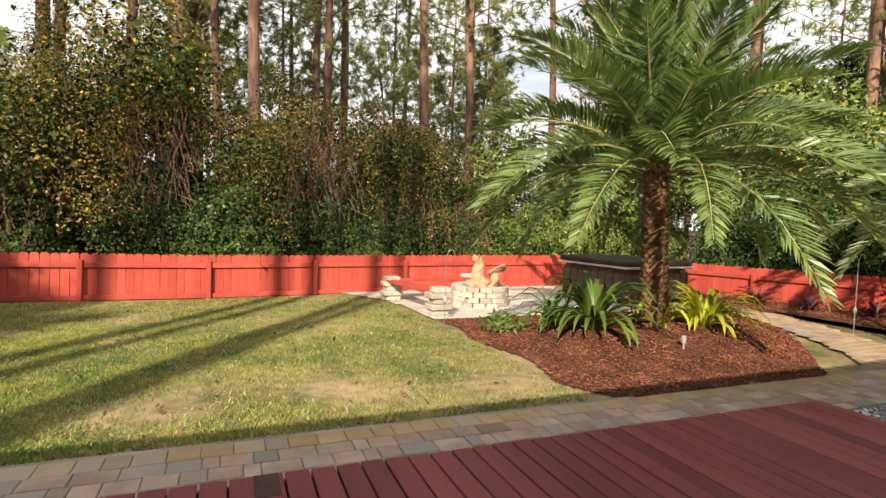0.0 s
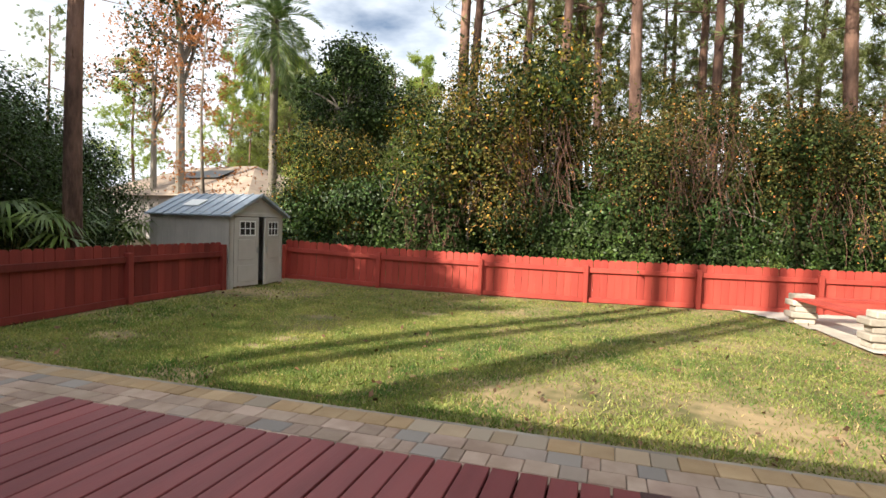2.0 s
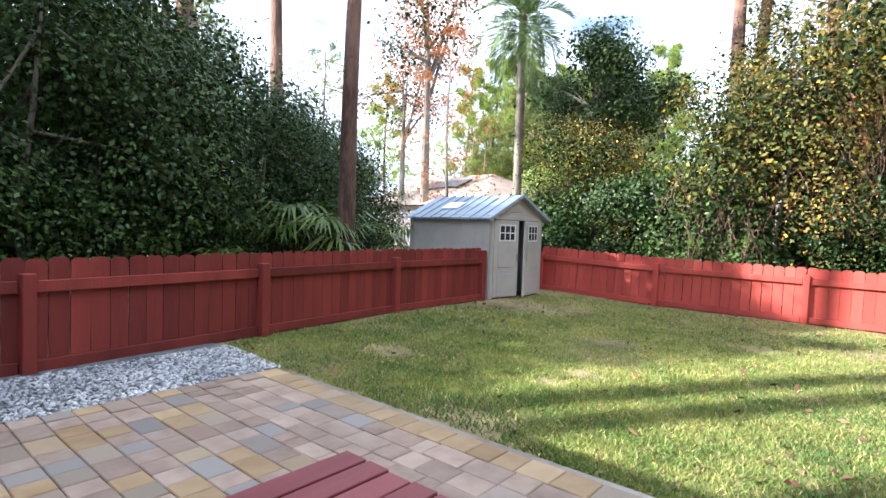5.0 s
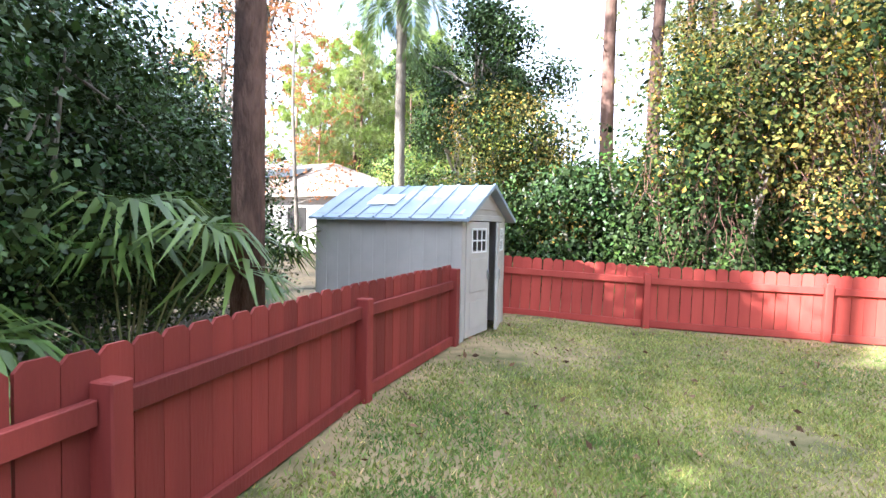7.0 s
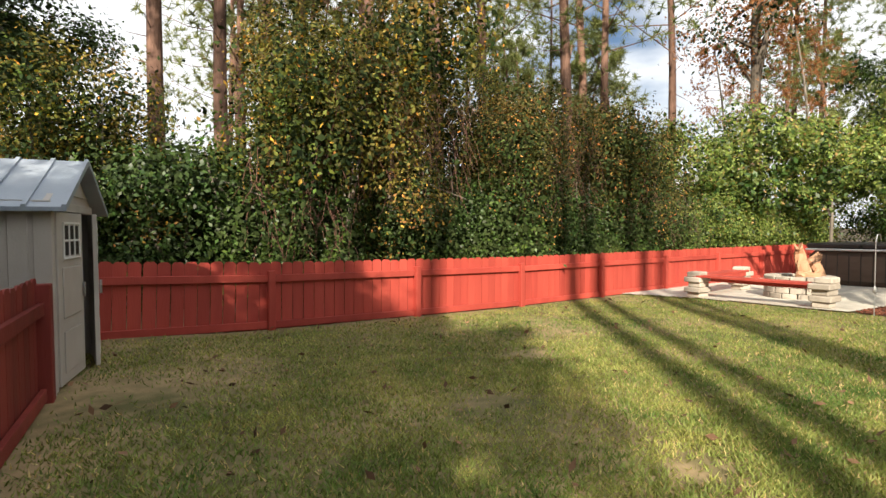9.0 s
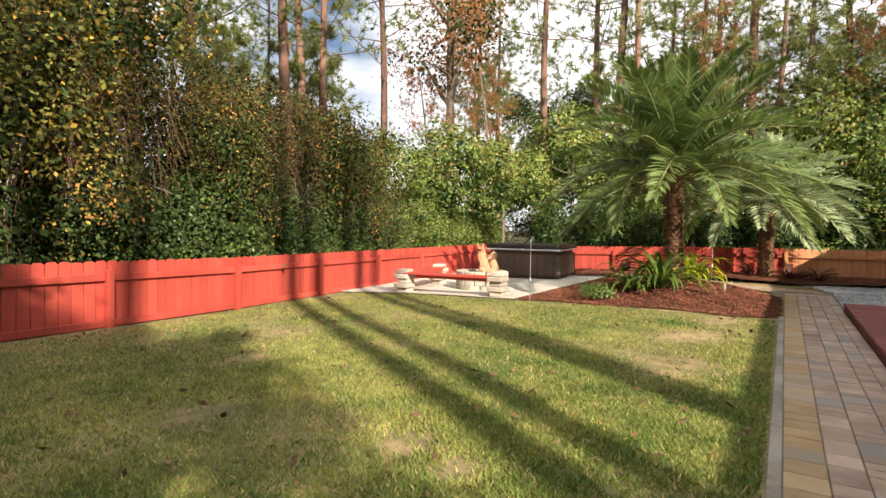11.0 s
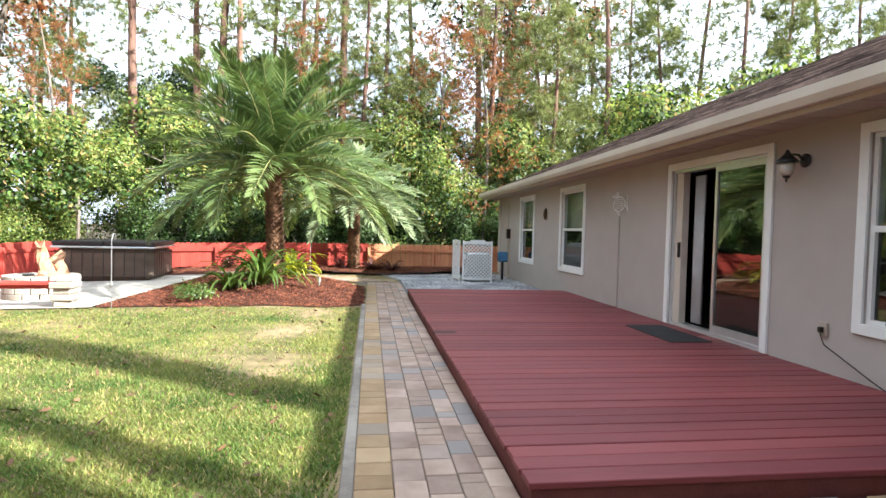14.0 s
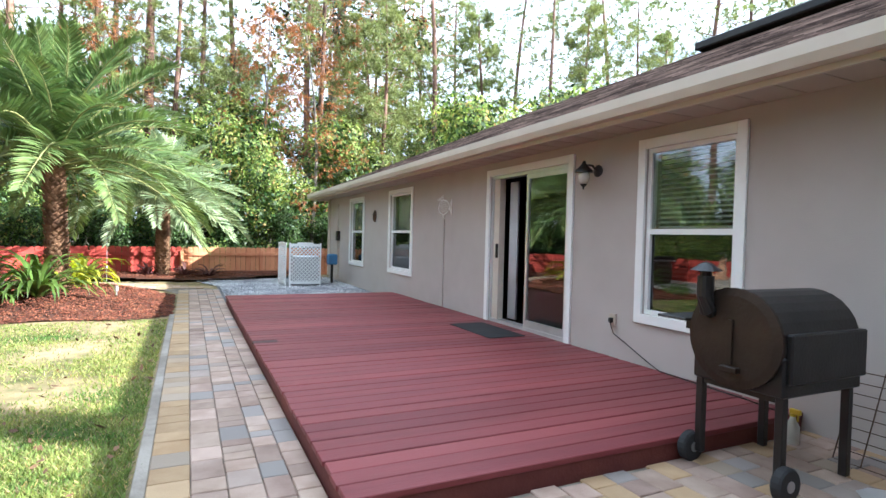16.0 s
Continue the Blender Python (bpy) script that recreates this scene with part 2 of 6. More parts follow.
M = dict(
    soil=mat("lawn_soil", (0.10, 0.095, 0.035, 1), (0.33, 0.24, 0.13, 1), 7, 0.95, 0.5, 90, big=0.6),
    blade=mat("grass_blade", (0.085, 0.15, 0.03, 1), (0.30, 0.31, 0.09, 1), 2.2, 0.6, 0, rnd="island", spread=0.45, hue=0.02, leaf=0.3, third=((0.44, 0.35, 0.15, 1), 0.13), big=0.5),
    forest=mat("forest_floor", (0.035, 0.028, 0.014, 1), (0.10, 0.07, 0.035, 1), 5, 0.95, 0.6, 40),
    deck=mat("deck_paint", (0.13, 0.026, 0.030, 1), (0.22, 0.052, 0.054, 1), 9, 0.5, 0.35, 90, rnd="object", spread=0.13, stretch=(1, 0.12, 1), spec=0.35, dist=0.004),
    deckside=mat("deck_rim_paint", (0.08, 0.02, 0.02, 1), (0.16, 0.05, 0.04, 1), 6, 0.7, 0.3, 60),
    char=mat("dark_board", (0.03, 0.02, 0.02, 1), (0.07, 0.03, 0.03, 1), 20, 0.6, 0.4, 70),
    fence=mat("fence_paint", (0.33, 0.048, 0.036, 1), (0.47, 0.078, 0.055, 1), 7, 0.65, 0.5, 70, rnd="object", spread=0.1, stretch=(1, 1, 0.14), dist=0.006),
    # west fence: the back fence red at about half its value
    fence_w=mat("dark_fence_red", (0.13, 0.022, 0.018, 1), (0.25, 0.043, 0.033, 1), 7, 0.65, 0.5, 70, rnd="object", spread=0.14, stretch=(1, 1, 0.14), dist=0.006),
    # fence red turned pale orange: sunlight put into the colour
    fence_e=mat("sunlit_fence_paint", (0.52, 0.19, 0.09, 1), (0.66, 0.33, 0.17, 1), 7, 0.7, 0.5, 70, rnd="object", spread=0.1, stretch=(1, 1, 0.14), dist=0.006),
    paver=mat("paver", (0.24, 0.165, 0.125, 1), (0.40, 0.30, 0.235, 1), 9, 0.8, 0.6, 120, rnd="object", spread=0.2, hue=0.006, third=((0.25, 0.22, 0.20, 1), 0.2), dist=0.005),
    kerb=mat("worn_concrete", (0.20, 0.17, 0.14, 1), (0.34, 0.30, 0.25, 1), 12, 0.95, 0.5, 60),
    paver_y=mat("yellow_paver", (0.29, 0.19, 0.10, 1), (0.41, 0.29, 0.165, 1), 9, 0.8, 0.6, 120, rnd="object", spread=0.15, third=((0.30, 0.24, 0.18, 1), 0.25), dist=0.005),
    joint=mat("paver_joint_sand", (0.16, 0.135, 0.105, 1), (0.26, 0.22, 0.175, 1), 30, 0.95, 0.4, 150),
    concrete=mat("concrete", (0.42, 0.39, 0.34, 1), (0.58, 0.54, 0.47, 1), 10, 0.85, 0.3, 90),
    stone=mat("fire_ring_block", (0.32, 0.28, 0.235, 1), (0.50, 0.45, 0.385, 1), 14, 0.85, 0.6, 80, rnd="object", spread=0.14, dist=0.006),
    mulch=mat("mulch_soil", (0.05, 0.02, 0.012, 1), (0.11, 0.042, 0.024, 1), 30, 0.95, 0.6, 120),
    chip=mat("mulch_chip", (0.12, 0.04, 0.022, 1), (0.25, 0.09, 0.05, 1), 20, 0.9, 0.3, 120, rnd="island", spread=0.5, hue=0.01),
    gravel=mat("gravel_stone", (0.30, 0.30, 0.32, 1), (0.58, 0.57, 0.57, 1), 9, 0.8, 0.3, 120, rnd="island", spread=0.4),
    gravel_bed=mat("gravel_bed", (0.10, 0.10, 0.10, 1), (0.20, 0.20, 0.20, 1), 60, 0.95, 0.9, 90, dist=0.02),
    stucco=mat("stucco_paint", (0.40, 0.355, 0.32, 1), (0.45, 0.405, 0.37, 1), 3, 0.85, 0.6, 160, dist=0.003),
    white=mat("white_paint", (0.74, 0.74, 0.72, 1), (0.82, 0.82, 0.80, 1), 6, 0.45, 0.05, 40),
    cream=mat("gutter_paint", (0.50, 0.44, 0.36, 1), (0.60, 0.53, 0.44, 1), 4, 0.5, 0.05, 30),
    soffit=mat("soffit", (0.42, 0.36, 0.30, 1), (0.48, 0.42, 0.35, 1), 4, 0.7, 0.1, 30),
    shingle=mat("shingle", (0.05, 0.034, 0.028, 1), (0.21, 0.145, 0.115, 1), 12, 0.95, 0.15, 60, rnd="island", spread=0.5, spec=0.1),
    # near black: the gloom behind windows and doors is put into this colour
    dark=mat("unlit_interior", (0.02, 0.018, 0.016, 1), (0.035, 0.03, 0.027, 1), 3, 0.9, 0),
    glass=glass("window_glass", (0.75, 0.77, 0.76, 1)),
    glass_low=glass("screened_glass", (0.22, 0.23, 0.22, 1)),
    blind=mat("blind_slat", (0.76, 0.74, 0.68, 1), (0.82, 0.80, 0.74, 1), 8, 0.6, 0.0),
    curtain=mat("curtain", (0.5, 0.5, 0.5, 1), (0.6, 0.6, 0.6, 1), 8, 0.9, 0.2, 40),
    black=mat("black_steel", (0.012, 0.012, 0.013, 1), (0.03, 0.028, 0.026, 1), 8, 0.42, 0.15, 60, metal=0.3, spec=0.5),
    rubber=mat("black_rubber", (0.02, 0.02, 0.021, 1), (0.035, 0.035, 0.036, 1), 8, 0.8, 0.1),
    soot=mat("sooty_steel", (0.016, 0.012, 0.010, 1), (0.055, 0.036, 0.024, 1), 5, 0.55, 0.3, 40, metal=0.4, spec=0.4),
    # crown insides: the shade between leaves is put into this dark green
    inner=mat("shade_dark_inner_leaf", (0.016, 0.030, 0.008, 1), (0.045, 0.062, 0.018, 1), 2, 0.8, 0, rnd="island", spread=0.4, spec=0.15),
    rust=mat("heat_stained_steel", (0.03, 0.02, 0.014, 1), (0.09, 0.05, 0.025, 1), 6, 0.5, 0.2, 50, metal=0.4),
    steel=mat("grey_metal", (0.35, 0.36, 0.37, 1), (0.5, 0.5, 0.51, 1), 9, 0.4, 0.1, 60, metal=0.8),
    alu=mat("pale_metal", (0.6, 0.6, 0.6, 1), (0.72, 0.72, 0.72, 1), 9, 0.35, 0.1, 60, metal=0.7),
    shed=mat("shed_resin", (0.40, 0.37, 0.335, 1), (0.52, 0.485, 0.44, 1), 3, 0.6, 0.15, 60),
    shedroof=mat("shed_roof_resin", (0.22, 0.27, 0.34, 1), (0.36, 0.40, 0.46, 1), 2.5, 0.4, 0.2, 40),
    bark=mat("pine_bark", (0.08, 0.046, 0.034, 1), (0.30, 0.175, 0.13, 1), 10, 0.95, 1.0, 16, rnd="object", spread=0.2, stretch=(1, 1, 0.3), dist=0.05),
    bark_g=mat("grey_bark", (0.12, 0.10, 0.08, 1), (0.32, 0.28, 0.23, 1), 9, 0.95, 0.8, 20, rnd="object", spread=0.2, stretch=(1, 1, 0.3), dist=0.03),
    boot=mat("palm_boot", (0.09, 0.045, 0.025, 1), (0.28, 0.155, 0.085, 1), 9, 0.9, 0.8, 50, rnd="island", spread=0.3, dist=0.01),
    frond=mat("palm_leaflet", (0.06, 0.105, 0.034, 1), (0.17, 0.225, 0.065, 1), 3, 0.42, 0, rnd="island", spread=0.35, leaf=0.2, hue=0.012, spec=0.5),
    frond_p=mat("pale_palm_leaflet", (0.20, 0.26, 0.13, 1), (0.36, 0.41, 0.23, 1), 3, 0.4, 0, rnd="island", spread=0.3, leaf=0.25, hue=0.012, spec=0.5),
    rachis=mat("palm_rachis", (0.20, 0.22, 0.07, 1), (0.30, 0.30, 0.12, 1), 6, 0.6, 0.1),
    leaf=mat("dark_leaf", (0.022, 0.048, 0.012, 1), (0.075, 0.12, 0.024, 1), 1.1, 0.45, 0, rnd="island", spread=0.65, hue=0.02, leaf=0.12, spec=0.3),
    leaf_l=mat("light_leaf", (0.13, 0.20, 0.045, 1), (0.34, 0.38, 0.11, 1), 1.1, 0.5, 0, rnd="island", spread=0.5, hue=0.02, leaf=0.4, third=((0.40, 0.29, 0.11, 1), 0.12)),
    vine=mat("autumn_vine_leaf", (0.055, 0.115, 0.018, 1), (0.27, 0.135, 0.04, 1), 1.0, 0.6, 0, rnd="island", spread=0.7, hue=0.03, leaf=0.25, third=((0.60, 0.36, 0.06, 1), 0.08), spec=0.2),
    vine_b=mat("brown_vine_leaf", (0.04, 0.085, 0.016, 1), (0.17, 0.08, 0.03, 1), 1.0, 0.6, 0, rnd="island", spread=0.7, hue=0.02, leaf=0.2, third=((0.40, 0.19, 0.05, 1), 0.12), spec=0.2),
    needle_l=mat("sunlit_pine_needle", (0.16, 0.22, 0.05, 1), (0.30, 0.34, 0.09, 1), 0.7, 0.5, 0, rnd="island", spread=0.4, hue=0.015, leaf=0.4),
    needle=mat("pine_needle", (0.11, 0.145, 0.05, 1), (0.27, 0.28, 0.10, 1), 0.7, 0.5, 0, rnd="island", spread=0.45, hue=0.015, leaf=0.3),
    rustneedle=mat("cypress_needle", (0.24, 0.10, 0.045, 1), (0.36, 0.18, 0.08, 1), 0.9, 0.7, 0, rnd="island", spread=0.4, leaf=0.35),
    twig=mat("dry_vine", (0.12, 0.06, 0.045, 1), (0.27, 0.145, 0.105, 1), 4, 0.9, 0, rnd="island", spread=0.4),
    strap=mat("strap_leaf", (0.06, 0.11, 0.02, 1), (0.14, 0.19, 0.04, 1), 3, 0.4, 0, rnd="island", spread=0.35, leaf=0.25, spec=0.5),
    strap_y=mat("yellow_strap_leaf", (0.30, 0.36, 0.04, 1), (0.50, 0.46, 0.07, 1), 4, 0.4, 0, rnd="island", spread=0.3, leaf=0.35),
    purple=mat("purple_leaf", (0.10, 0.035, 0.045, 1), (0.17, 0.09, 0.06, 1), 3, 0.5, 0, rnd="island", spread=0.4, leaf=0.2),
    wood=mat("weathered_wood", (0.38, 0.20, 0.11, 1), (0.58, 0.36, 0.23, 1), 8, 0.8, 0.6, 30, stretch=(1, 1, 0.25), dist=0.02),
    tubside=mat("tub_panel", (0.085, 0.06, 0.045, 1), (0.15, 0.11, 0.085, 1), 6, 0.6, 0.3, 40, stretch=(0.3, 0.3, 1)),
    tubcover=mat("tub_cover_vinyl", (0.03, 0.025, 0.024, 1), (0.055, 0.045, 0.042, 1), 6, 0.5, 0.2, 30),
    yellow=mat("yellow_plastic", (0.6, 0.42, 0.03, 1), (0.65, 0.47, 0.05, 1), 6, 0.4, 0),
    blue=mat("blue_plastic", (0.05, 0.13, 0.24, 1), (0.07, 0.17, 0.3, 1), 6, 0.5, 0),
    lampglass=mat("frosted_glass", (0.5, 0.48, 0.42, 1), (0.62, 0.6, 0.55, 1), 20, 0.25, 0.2, 50),
    deadleaf=mat("dead_leaf", (0.10, 0.055, 0.03, 1), (0.2, 0.11, 0.06, 1), 9, 0.9, 0, rnd="island", spread=0.5),
    roof_far=mat("far_roof", (0.24, 0.18, 0.14, 1), (0.36, 0.29, 0.23, 1), 3, 0.9, 0.2, 30),
)

# ---- mesh helpers ----


def link(name, me, material, parent=None, label="", kind=""):
    if material:
        me.materials.append(material)
    ob = new(name, me)
    if parent:
        ob.parent = parent
    return tagged(ob, label, "", "", kind)


def part(name, bm, material, parent=None, label="", kind="", smooth=False):
    me = bpy.data.meshes.new(name)
    bm.to_mesh(me)
    bm.free()
    if smooth:
        me.polygons.foreach_set("use_smooth", [True] * len(me.polygons))
    return link(name, me, material, parent, label, kind)


def thing(name, label, category, at=(0, 0, 0), rz=0, group="", kind=""):
    ob = new(name)
    ob.empty_display_size = 0.1
    ob.matrix_basis = pose(*at, 0, 0, rz)
    return tagged(ob, label, category, group, kind)


def box(bm, x0, x1, y0, y1, z0, z1, bevel=0.0, m=None):
    r = bmesh.ops.create_cube(bm, size=1)
    v = r["verts"]
    for q in v:
        q.co = Vector((x0 + (q.co.x + 0.5) * (x1 - x0), y0 + (q.co.y + 0.5) * (y1 - y0), z0 + (q.co.z + 0.5) * (z1 - z0)))
    if bevel:
        e = list({e for q in v for e in q.link_edges})
        r2 = bmesh.ops.bevel(bm, geom=e, offset=bevel, segments=1, affect="EDGES")
        v = list({q for f in r2["faces"] for q in f.verts} | {q for q in v if q.is_valid})
    if m is not None:
        bmesh.ops.transform(bm, matrix=m, verts=v)
    return v


def boxed(name, x0, x1, y0, y1, z0, z1, material, parent=None, bevel=0.0, label="", kind="", m=None):
    bm = bmesh.new()
    box(bm, x0, x1, y0, y1, z0, z1, bevel, m)
    return part(name, bm, material, parent, label, kind)


def tube(bm, pts, radii, seg=8, cap=True):
    rings = []
    pts = [Vector(p) for p in pts]
    for i, p in enumerate(pts):
        d = (pts[min(i + 1, len(pts) - 1)] - pts[max(i - 1, 0)]).normalized()
        u = d.orthogonal().normalized() if abs(d.z) < 0.9 else Vector((1, 0, 0))
        u = (u - d * u.dot(d)).normalized()
        w = d.cross(u)
        r = radii[i] if isinstance(radii, (list, tuple)) else radii
        rings.append([bm.verts.new(p + (u * math.cos(a) + w * math.sin(a)) * r) for a in (k * math.tau / seg for k in range(seg))])
    for a, b in zip(rings, rings[1:]):
        for k in range(seg):
            bm.faces.new((a[k], a[(k + 1) % seg], b[(k + 1) % seg], b[k]))
    if cap:
        bm.faces.new(rings[0][::-1])
        bm.faces.new(rings[-1])


def lathe(bm, prof, seg=20, at=(0, 0, 0)):
    rings = [[bm.verts.new((at[0] + r * math.cos(k * math.tau / seg), at[1] + r * math.sin(k * math.tau / seg), at[2] + z)) for k in range(seg)] for r, z in prof]
    for a, b in zip(rings, rings[1:]):
        for k in range(seg):
            bm.faces.new((a[k], a[(k + 1) % seg], b[(k + 1) % seg], b[k]))
    bm.faces.new(rings[0][::-1])
    bm.faces.new(rings[-1])


def unit(v):
    return v / np.maximum(np.linalg.norm(v, axis=-1, keepdims=True), 1e-9)


def mesh_from(name, verts, faces, smooth=False):
    """verts (n, 3) and equal-sided faces (m, k) as arrays."""
    me = bpy.data.meshes.new(name)
    k = faces.shape[1]
    me.vertices.add(len(verts))
    me.vertices.foreach_set("co", np.asarray(verts, np.float32).ravel())
    me.loops.add(faces.size)
    me.loops.foreach_set("vertex_index", faces.astype(np.int32).ravel())
    me.polygons.add(len(faces))
    me.polygons.foreach_set("loop_start", np.arange(0, faces.size, k, dtype=np.int32))
    me.update(calc_edges=True)
    me.validate()
    return me


def leaf_quads(rng, pts, out, length, width, droop=0.3):
    """One bent diamond leaf for each point; out: the way each one tends to face."""
    n = len(pts)
    nrm = unit(out + rng.normal(0, 0.55, (n, 3)))
    a = unit(np.cross(nrm, rng.normal(0, 1, (n, 3))))
    a[:, 2] -= droop
    a = unit(a)
    b = unit(np.cross(nrm, a))
    L = (length * rng.uniform(0.55, 1.3, n))[:, None]
    W = L * width / length * 0.5
    v = np.stack([pts, pts + a * L * 0.45 + b * W, pts + a * L, pts + a * L * 0.45 - b * W], 1)
    return v.reshape(-1, 3), np.arange(n * 4).reshape(-1, 4)


def lobes_points(rng, lobes, n, inner=0.62):
    """Points in the outer shell of overlapping ellipsoids (x, y, z, rx, ry, rz), and the ways out."""
    lob = np.array(lobes, float)
    w = (lob[:, 3] * lob[:, 4] + lob[:, 4] * lob[:, 5] + lob[:, 3] * lob[:, 5])
    k = rng.choice(len(lob), n, p=w / w.sum())
    d = unit(rng.normal(0, 1, (n, 3)))
    r = inner + (1.08 - inner) * rng.uniform(0, 1, n) ** 0.6
    return lob[k, :3] + d * lob[k, 3:] * r[:, None], d


def crown_mesh(name, seed, lobes, n, length, width, floor=0.05, inner=0.62, clump=10, spread=0.22):
    rng = np.random.default_rng(seed)
    c, d = lobes_points(rng, lobes, max(1, n // clump), inner)
    p = np.repeat(c, clump, 0) + rng.normal(0, spread, (len(c) * clump, 3)) * (1, 1, 0.8)
    o = np.repeat(d, clump, 0)
    keep = p[:, 2] > floor
    v, f = leaf_quads(rng, p[keep], o[keep] + (0, 0, 0.35), length, width)
    return mesh_from(name, v, f)


def needle_mesh(name, seed, centres, per, length, width=0.012, up=0.3):
    rng = np.random.default_rng(seed)
    c = np.repeat(centres, per, 0)
    d = unit(rng.normal(0, 1, c.shape) + (0, 0, up))
    s = unit(np.cross(d, rng.normal(0, 1, c.shape))) * width
    L = length * rng.uniform(0.7, 1.2, len(c))[:, None]
    v = np.stack([c - s, c + s, c + d * L], 1).reshape(-1, 3)
    return mesh_from(name, v, np.arange(len(v)).reshape(-1, 3))


def slope(x, y):
    """The yard falls slightly towards the back fence."""
    t, w = min(1.0, max(0.0, (y - 7.0) / 5.5)), min(1.0, max(0.0, (x + 7.0) / 6.0))
    return -0.11 * t * t * (3 - 2 * t) * w


def ground_z(x, y):
    """The lawn rises slightly towards the west fence."""
    t = min(1.0, max(0.0, (-5.2 - x) / 1.5))
    return 0.05 * t * t * (3 - 2 * t) + slope(x, y)


def bed_z(x, y):
    """Mulch mound round the palm."""
    d = math.hypot((x - 5.4) / 2.6, (y - 7.35) / 1.9)
    return 0.017 + 0.26 * max(0.0, 1 - d * d) + slope(x, y)


# ---- ground ----
def sheet(name, material, x0, x1, y0, y1, step, zf, inside=None, kind="structure", parent=None, label=""):
    nx, ny = max(2, round((x1 - x0) / step) + 1), max(2, round((y1 - y0) / step) + 1)
    xs, ys = np.linspace(x0, x1, nx), np.linspace(y0, y1, ny)
    bm = bmesh.new()
    g = [[bm.verts.new((x, y, zf(x, y))) for x in xs] for y in ys]
    for j in range(ny - 1):
        for i in range(nx - 1):
            if inside is None or inside((xs[i] + xs[i + 1]) / 2, (ys[j] + ys[j + 1]) / 2):
                bm.faces.new((g[j][i], g[j][i + 1], g[j + 1][i + 1], g[j + 1][i]))
    bmesh.ops.delete(bm, geom=[v for v in bm.verts if not v.link_faces], context="VERTS")
    return part(name, bm, material, parent, label, kind, smooth=True)


LAWN_X0, LAWN_X1, PATH_Y0, PATH_Y1 = -8.0, 11.5, 4.5, 5.31
DECK_X0, DECK_X1, DECK_Y0, DECK_Y1, DECK_Z = -3.85, 4.45, 1.24, 4.5, 0.15
lawn = sheet("ground", M["soil"], -8.2, 12.4, -1.0, 15.4, 0.3, lambda x, y: ground_z(x, y) + 0.012 * noise.noise((x * 0.8, y * 0.8, 0)))
tagged(lawn, "patchy green and tan lawn soil beside the deck", "lawn")
bm = bmesh.new()
R1, R2 = (-8.2, 12.4, -1.0, 15.4), (-900, 900, -900, 900)
for X0, X1, Y0, Y1 in ((R2[0], R2[1], R1[3], R2[3]), (R2[0], R2[1], R2[2], R1[2]), (R2[0], R1[0], R1[2], R1[3]), (R1[1], R2[1], R1[2], R1[3])):
    nxx, nyy = 12, 12
    gv = [[bm.verts.new((X0 + (X1 - X0) * i / nxx, Y0 + (Y1 - Y0) * j / nyy, -0.09)) for i in range(nxx + 1)] for j in range(nyy + 1)]
    for j in range(nyy):
        for i in range(nxx):
            bm.faces.new((gv[j][i], gv[j][i + 1], gv[j + 1][i + 1], gv[j + 1][i]))
far_ground = part("ground", bm, M["forest"], None, "brown leaf-littered woodland floor beyond the fence", "structure")


def in_bed(x, y):
    if y < 5.34 + 0.25 * max(0, x - 5.8) or y > 9.6:
        return False
    left = 2.82 + 0.08 * math.sin(y * 3) + max(0, 5.9 - y) * 0.5
    right = 6.0 + (y - 5.4) * 0.95
    return left < x < min(right, 8.9) and (x - 3.0) + (9.7 - y) * 1.0 > 0.1


def curve_path(x, y):
    """The paver path that bends north beyond the deck."""
    for t in range(25):
        a = t / 24
        cx, cy = 6.3 + 2.9 * a ** 0.8, 4.95 + 4.2 * a ** 1.7
        if (x - cx) ** 2 + (y - cy) ** 2 < 0.42 ** 2:
            return True
    return 4.4 < x < 6.8 and PATH_Y0 <= y <= PATH_Y1


def in_gravel_e(x, y):
    return 4.5 < x < 10.4 and 1.3 < y < 4.45 + max(0, x - 7.6) * 0.3 and not curve_path(x, y)


bed = sheet("mulch_bed", M["mulch"], 2.6, 9.2, 5.2, 9.8, 0.05, lambda x, y: bed_z(x, y) - 0.005 + 0.02 * noise.noise((x * 3, y * 3, 0)), in_bed)
tagged(bed, "reddish brown mulch mound round the palm", "garden bed")
ebed = sheet("mulch_bed", M["mulch"], 9.0, 11.6, 1.5, 12.0, 0.15, lambda x, y: slope(x, y) + 0.04 + 0.12 * max(0, 1 - ((x - 10.6) / 1.6) ** 2) + 0.02 * noise.noise((x * 3, y * 3, 0)), lambda x, y: x > 9.5 - 0.1 * (y - 5) + 0.3 * math.sin(y))
tagged(ebed, "reddish brown mulch bed along the east fence", "garden bed")
gravel_e = sheet("gravel_area", M["gravel_bed"], 4.4, 10.6, 1.26, 5.4, 0.15, lambda x, y: 0.018, in_gravel_e)
tagged(gravel_e, "grey gravel beside the deck and house", "gravel")
gravel_w = sheet("gravel_area", M["gravel_bed"], -7.2, -5.75, -1.0, 5.3, 0.15, lambda x, y: ground_z(x, y) + 0.02)
tagged(gravel_w, "grey river gravel along the west fence", "gravel")
patio = sheet("patio", M["concrete"], 2.0, 11.2, 9.0, 14.2, 0.1, lambda x, y: slope(x, y) + 0.03,
              lambda x, y: (9.62 < y < 13.3 + 0.11 * x) and x > 2.85 - (y - 9.5) * 0.05 - max(0, y - 12) * 0.5)
tagged(patio, "pale concrete patio under the fire ring and hot tub", "patio")

# ---- fences ----


